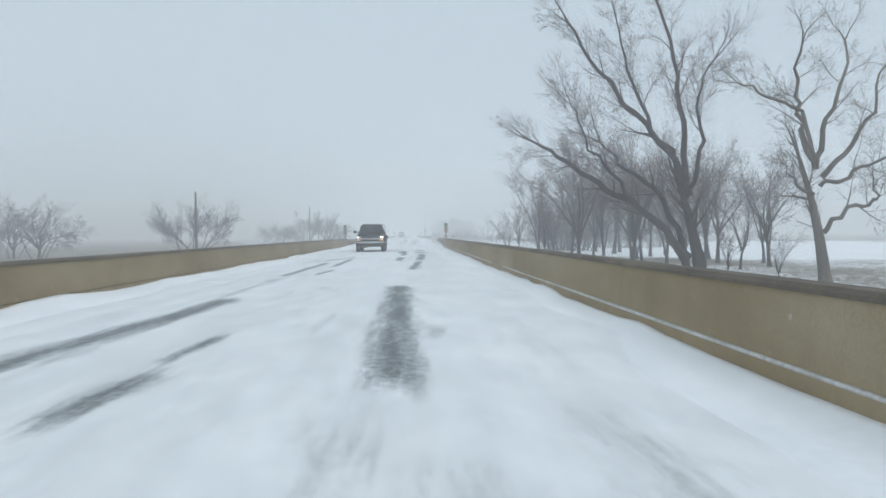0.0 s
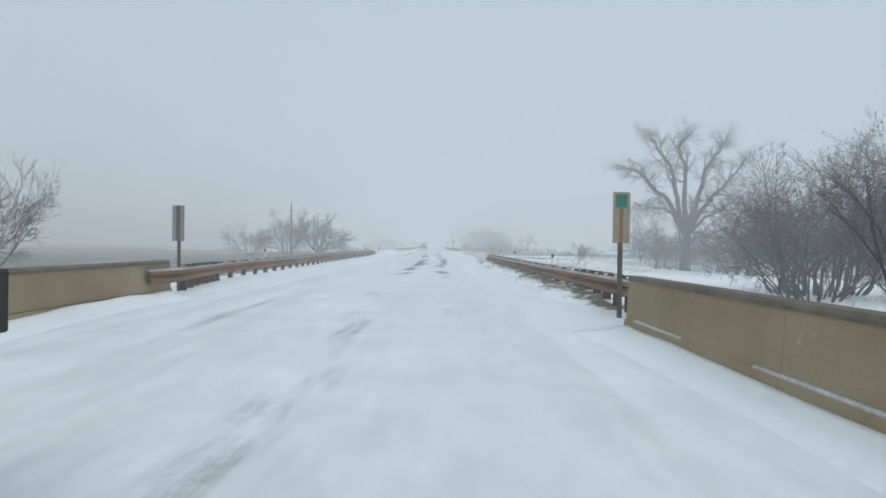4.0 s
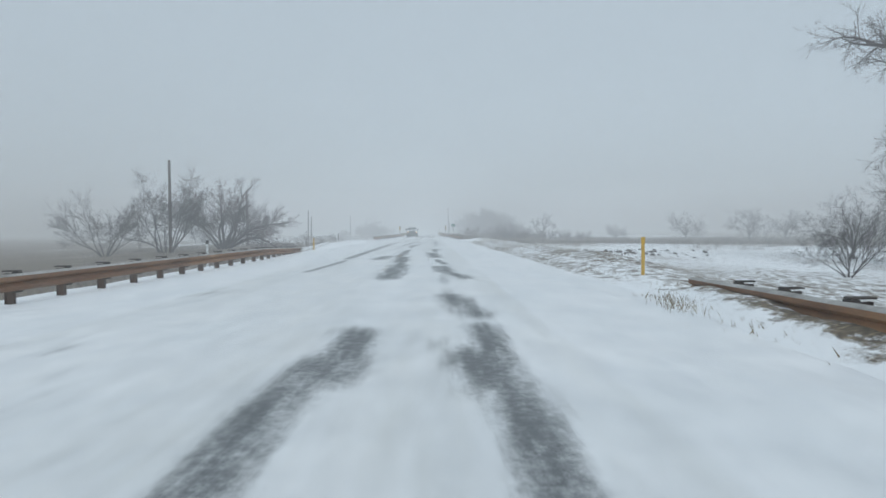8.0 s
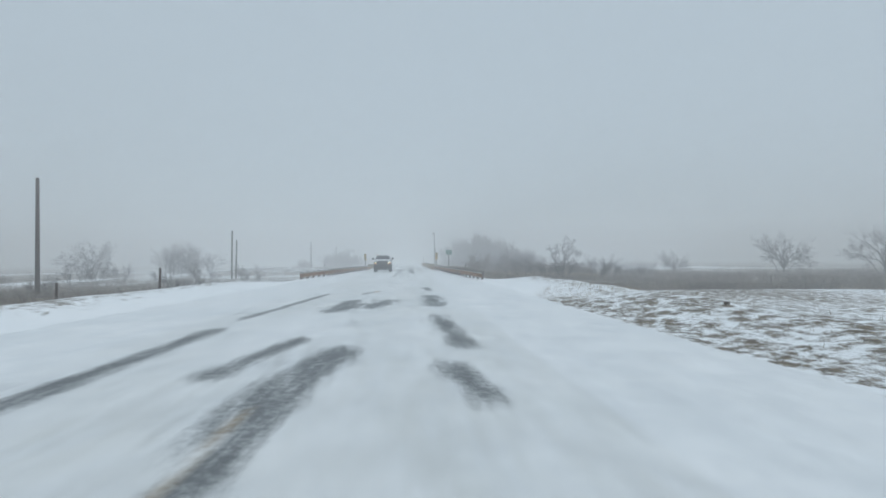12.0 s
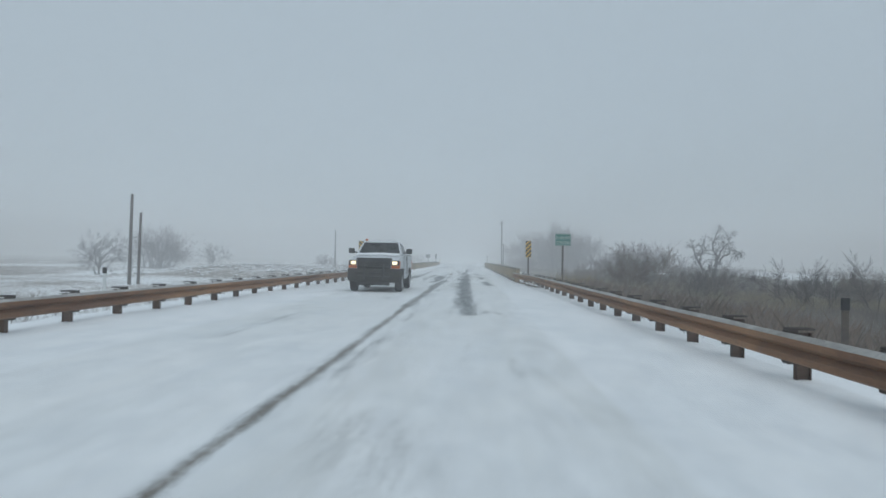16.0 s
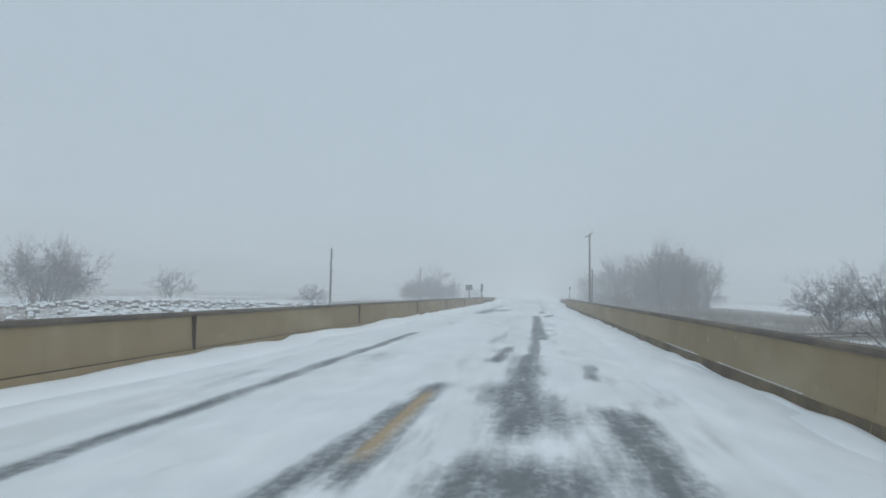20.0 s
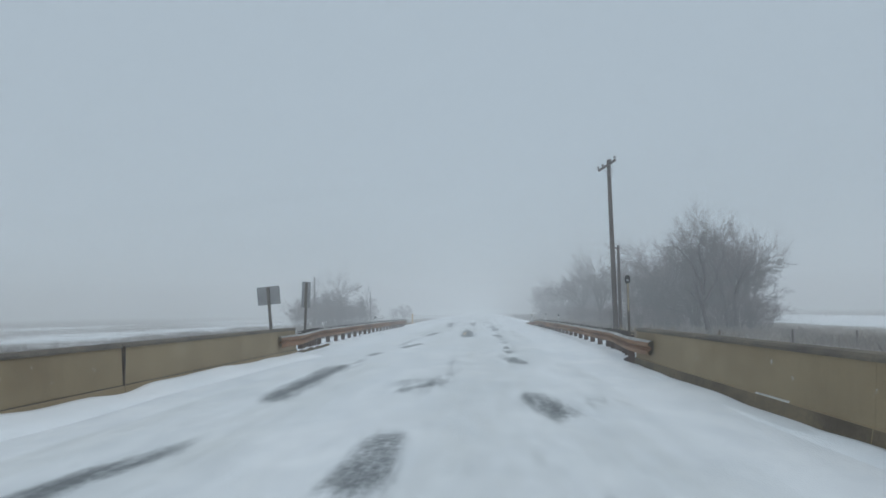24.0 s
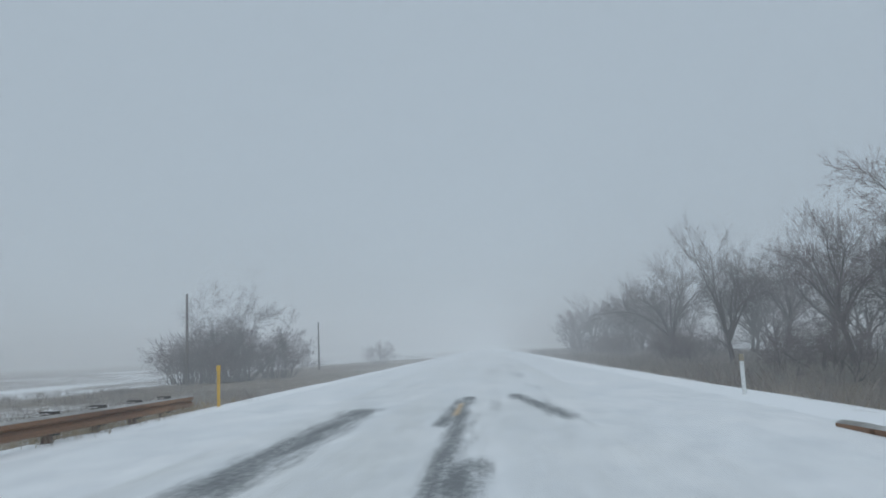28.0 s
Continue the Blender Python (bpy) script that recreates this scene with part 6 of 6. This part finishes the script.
def black_front(truck, W, hood):
    part("grille", Shape().block(-0.62, 0.62, 0.06, 0.2, 0.74, hood - 0.09, 0.02), TRIM, truck, "black egg-crate grille")
    for k in range(4):
        part("grille_bar", Shape().block(-0.6, 0.6, 0.045, 0.075, 0.77 + k * 0.035, 0.785 + k * 0.035), UNDER, truck)
    part("chrome_bar", rounded(Shape().block(-W * 0.93, W * 0.93, 0.03, 0.14, 0.885, 0.95), 0.015), CHROME, truck, "wide chrome grille bar")
    part("badge", rounded(Shape().block(-0.13, 0.13, 0.012, 0.03, 0.86, 0.955), 0.008, 1), PALE_YELLOW, truck, "dull gold badge shape")
    for s in (-1, 1):
        x0, x1 = sorted((s * 0.60, s * W * 0.95))
        part("headlamp_housing", rounded(Shape().block(x0, x1, 0.07, 0.22, 0.955, 1.10), 0.02), LENS, truck, "clear headlamp lens")
        a, b = sorted((s * 0.74, s * 0.91))
        part("headlamp", rounded(Shape().block(a, b, 0.05, 0.09, 0.985, 1.075), 0.012, 1), LAMP, truck, "bright lit headlamp")
        part("turn_lamp", rounded(Shape().block(x0, x1, 0.075, 0.2, 0.785, 0.88), 0.015), LENS, truck)
        part("marker_lamp", rounded(Shape().block(*sorted((s * 0.74, s * 0.91)), 0.055, 0.09, 0.805, 0.86), 0.01, 1), AMBER, truck, "glowing amber lamp")
    for s in (-1, 1):  # the lamps' dark surrounds
        a, b = sorted((s * 0.58, s * W * 0.965))
        part("lamp_surround", rounded(Shape().block(a, b, 0.10, 0.26, 0.765, 1.12), 0.03), TRIM, truck, "black lamp surround")
    bumper = Shape().loft([[(x * W, y, z) for y, z in ((0.02 + 0.16 * abs(x) ** 4, 0.60 + 0.03 * abs(x) ** 4), (-0.04 + 0.16 * abs(x) ** 4, 0.62 + 0.03 * abs(x) ** 4), (-0.05 + 0.16 * abs(x) ** 4, 0.69 + 0.02 * abs(x) ** 4), (0.03 + 0.16 * abs(x) ** 4, 0.73), (0.2, 0.73), (0.2, 0.60))] for x in (-1.0, -0.94, -0.85, -0.7, -0.4, 0, 0.4, 0.7, 0.85, 0.94, 1.0)])
    part("bumper", bumper, CHROME, truck, "chrome bumper streaked with road film", smooth=True)
    valance = Shape().loft([[(x * W * 0.99, y, z) for y, z in ((0.10 + 0.16 * abs(x) ** 4, 0.36 + 0.10 * abs(x) ** 4), (0.02 + 0.16 * abs(x) ** 4, 0.44 + 0.06 * abs(x) ** 4), (0.0 + 0.16 * abs(x) ** 4, 0.595), (0.25, 0.595), (0.25, 0.36 + 0.10 * abs(x) ** 4))] for x in (-1.0, -0.9, -0.7, -0.4, 0, 0.4, 0.7, 0.9, 1.0)])
    part("valance", valance, TRIM, truck, "black lower bumper flecked with snow", smooth=True)
    for s in (-1, 1):
        part("tow_hook", Shape().tube([(s * 0.42, 0.02, 0.50), (s * 0.42, -0.05, 0.52), (s * 0.42, -0.05, 0.57), (s * 0.42, 0.02, 0.58)], [0.016] * 4, 6), UNDER, truck)
    part("hood_bulge", rounded(Shape().loft([[(x * w, y, z + b) for x, b in ((-1, -0.05), (-0.9, 0.012), (0, 0.02), (0.9, 0.012), (1, -0.05))] for y, z, w in ((0.34, 1.135, 0.44), (0.8, 1.195, 0.52), (1.5, 1.30, 0.6))]), 0.012, 2), BLACK_PAINT, truck, "raised centre of the black hood", smooth=True)


def flatbed(truck, W, cab1, tail, belt, axle):
    bed = part("flatbed", Shape().block(-1.03, 1.03, cab1 + 0.18, tail, 0.93, 1.0, 0.01), UNDER, truck, "dark steel flatbed deck")
    for s in (-1, 1):
        part("side_rail", Shape().block(min(s * 1.0, s * 1.06), max(s * 1.0, s * 1.06), cab1 + 0.18, tail, 0.88, 1.14, 0.008), BLOCK, bed, "dark side board")
    part("tail_rail", Shape().block(-1.03, 1.03, tail - 0.06, tail, 0.88, 1.12, 0.008), BLOCK, bed)
    part("toolbox", rounded(Shape().block(-0.95, 0.95, cab1 + 0.22, cab1 + 0.75, 1.0, 1.34), 0.02, 1), RUST_DARK, truck, "brown box behind the cab")
    rack = part("headache_rack", Shape().tube([(-0.9, cab1 + 0.12, 0.95), (-0.9, cab1 + 0.14, 1.85), (-0.72, cab1 + 0.10, 1.97), (0.72, cab1 + 0.10, 1.97), (0.9, cab1 + 0.14, 1.85), (0.9, cab1 + 0.12, 0.95)], [0.022] * 6, 6), TRIM, truck, "black tubular rack behind the cab")
    for x in (-0.45, 0.0, 0.45):
        part("rack_bar", Shape().tube([(x, cab1 + 0.12, 1.0), (x, cab1 + 0.03, 1.98)], [0.022, 0.022], 6), TRIM, rack)
    part("mud_flap", Shape().block(-0.98, -0.5, axle + 0.62, axle + 0.635, 0.2, 0.9), TRIM, truck)
    part("mud_flap", Shape().block(0.5, 0.98, axle + 0.62, axle + 0.635, 0.2, 0.9), TRIM, truck)


def white_front(truck, W, hood):
    part("winter_front", rounded(Shape().block(-0.64, 0.64, 0.04, 0.2, 0.80, hood - 0.03), 0.035), TRIM, truck, "dark grille muffled with a winter cover")
    part("grille_surround", rounded(Shape().block(-0.68, 0.68, 0.06, 0.24, hood - 0.06, hood + 0.015), 0.02), UNDER, truck, "dark hood edge above the grille")
    for z in (0.92, 1.02, 1.12):
        part("grille_bar", rounded(Shape().block(-0.58, 0.58, 0.02, 0.06, z, z + 0.045), 0.012, 1), UNDER, truck)
    for s in (-1, 1):
        x0, x1 = sorted((s * 0.66, s * W * 0.97))
        part("headlamp_housing", rounded(Shape().block(x0, x1, 0.09, 0.26, 1.03, 1.22), 0.03), TRIM, truck, "dark square headlamp surround")
        part("headlamp", rounded(Shape().block(*sorted((s * 0.70, s * 0.89)), 0.07, 0.11, 1.06, 1.185), 0.03, 2), LAMP_WARM, truck, "warm lit headlamp")
        part("turn_lamp", rounded(Shape().block(x0, x1, 0.095, 0.25, 0.915, 1.025), 0.02), ORANGE, truck, "amber corner lens")
        part("corner_lens", rounded(Shape().block(*sorted((s * W * 0.93, s * W * 0.99)), 0.16, 0.36, 0.915, 1.21), 0.015, 1), ORANGE, truck, "amber corner lens")
    bumper = Shape().loft([[(x * W * 1.01, y, z) for y, z in ((0.06 + 0.16 * abs(x) ** 4, 0.36 + 0.08 * abs(x) ** 4), (-0.10 + 0.16 * abs(x) ** 4, 0.46), (-0.12 + 0.16 * abs(x) ** 4, 0.80), (-0.04 + 0.16 * abs(x) ** 4, 0.895), (0.26, 0.895), (0.26, 0.36 + 0.08 * abs(x) ** 4))] for x in (-1.0, -0.94, -0.85, -0.7, -0.4, 0, 0.4, 0.7, 0.85, 0.94, 1.0)])
    part("bumper", bumper, UNDER, truck, "massive grimy dark bumper guard", smooth=True)
    for z in (0.60, 0.74, 0.98):
        part("guard_bar", Shape().tube([(-0.62, -0.10, z), (0.62, -0.10, z)], [0.03, 0.03], 8), TRIM, truck, "black push bar", smooth=True)
    for s in (-1, 1):
        part("guard_upright", Shape().block(s * 0.36 - 0.035, s * 0.36 + 0.035, -0.14, -0.02, 0.48, 1.06, 0.012), TRIM, truck)
        part("wheel_flare", rounded(Shape().block(*sorted((s * (W - 0.05), s * (W + 0.035))), 0.42, 1.54, 0.82, 0.90), 0.02), TRIM, truck, "black flare over the front wheel")
    part("air_dam", Shape().block(-0.6, 0.6, 0.12, 0.24, 0.26, 0.38, 0.02), TRIM, truck)
    for x in (-0.62, ):
        part("roof_lamp", Shape().block(x - 0.05, x + 0.05, 2.36, 2.46, 2.01, 2.10, 0.012), ORANGE, truck, "small amber clearance lamp")
    part("snow_on_hood", Shape().loft([[(x * 0.85, y, z + 0.028 + 0.03 * (1 - x * x) + 0.012 * math.sin(9 * x + 7 * y)) for x in (-1, -0.6, -0.2, 0.2, 0.6, 1)] for y, z in ((0.9, 1.375), (1.15, 1.41), (1.4, 1.445), (1.58, 1.47))], closed=False, caps=False), SNOW, truck, "thin snow along the hood", smooth=True)


def box_bed(truck, W, cab1, tail, belt, axle):
    top = belt - 0.03
    R0 = 0.40
    for sd in (-1, 1):
        s, rings = Shape(), []
        for y in np.arange(cab1 + 0.06, tail - 0.02, 0.06):
            k = (R0 + 0.09) ** 2 - (y - axle) ** 2
            b = max(0.5, R0 + math.sqrt(k)) if k > 0 else 0.5
            rings.append([(sd * W * 0.97, y, b), (sd * W, y, (b + top) / 2), (sd * W * 0.985, y, top), (sd * (W - 0.1), y, top), (sd * (W - 0.1), y, max(b, 0.82))])
        s.loft(rings)
        part("bed_side", s, WHITE_PAINT, truck, "white pickup bed sides")
    part("bed_floor", Shape().block(-W + 0.1, W - 0.1, cab1 + 0.06, tail - 0.05, 0.78, 0.82), SNOW, truck, "snow lying in the bed")
    part("bulkhead", Shape().block(-W + 0.1, W - 0.1, cab1 + 0.06, cab1 + 0.1, 0.8, top), WHITE_PAINT, truck)
    part("tailgate", Shape().block(-W + 0.06, W - 0.06, tail - 0.06, tail, 0.62, top, 0.01), WHITE_PAINT, truck)
    for x in (W - 0.12, -W):
        part("bed_rail_cap", Shape().block(x, x + 0.12, cab1 + 0.06, tail, top, top + 0.02, 0.005), TRIM, truck)
    part("rear_bumper", Shape().block(-W + 0.05, W - 0.05, tail, tail + 0.14, 0.45, 0.62, 0.02), CHROME, truck)
    for sd in (-1, 1):
        part("tail_lamp", Shape().block(*sorted((sd * (W - 0.12), sd * (W + 0.004))), tail - 0.14, tail + 0.005, 0.85, 1.2, 0.01), ORANGE, truck, "red-amber tail lamp")


pickup((-1.22, 51.2, 0.0), dict(half=0.99, wheel=0.39, axles=(0.98, 4.95), tail=6.7, hood=(1.13, 1.29), cab=(1.62, 3.95), rake=0.72, roof=1.93, split=0.58, seams=(1.72, 2.86, 3.6), paint=BLACK_PAINT, side=SIDE_SHEEN, hood_label="black hood dulled by spray",
    handle=TRIM, trim=CHROME, mirror=0.21, mirror_paint=SNOW, mirror_label="mirror plastered with snow", arch=TRIM, front=black_front, rear=flatbed), "black crew-cab flatbed pickup with headlamps lit in snow")
pickup((-1.86, 253.1, 0.0), dict(half=1.0, wheel=0.40, axles=(0.98, 4.58), tail=5.75, hood=(1.30, 1.46), cab=(1.66, 3.55), rake=0.6, roof=2.02, split=0.66, seams=(1.74, 2.85, 3.4), paint=WHITE_PAINT, hood_label="white hood edged with snow",
    handle=TRIM, trim=WHITE_PAINT, mirror=0.24, mirror_paint=TRIM, mirror_label="large black towing mirror", arch=UNDER, front=white_front, rear=box_bed), "white extended-cab pickup with dark winter-covered grille")
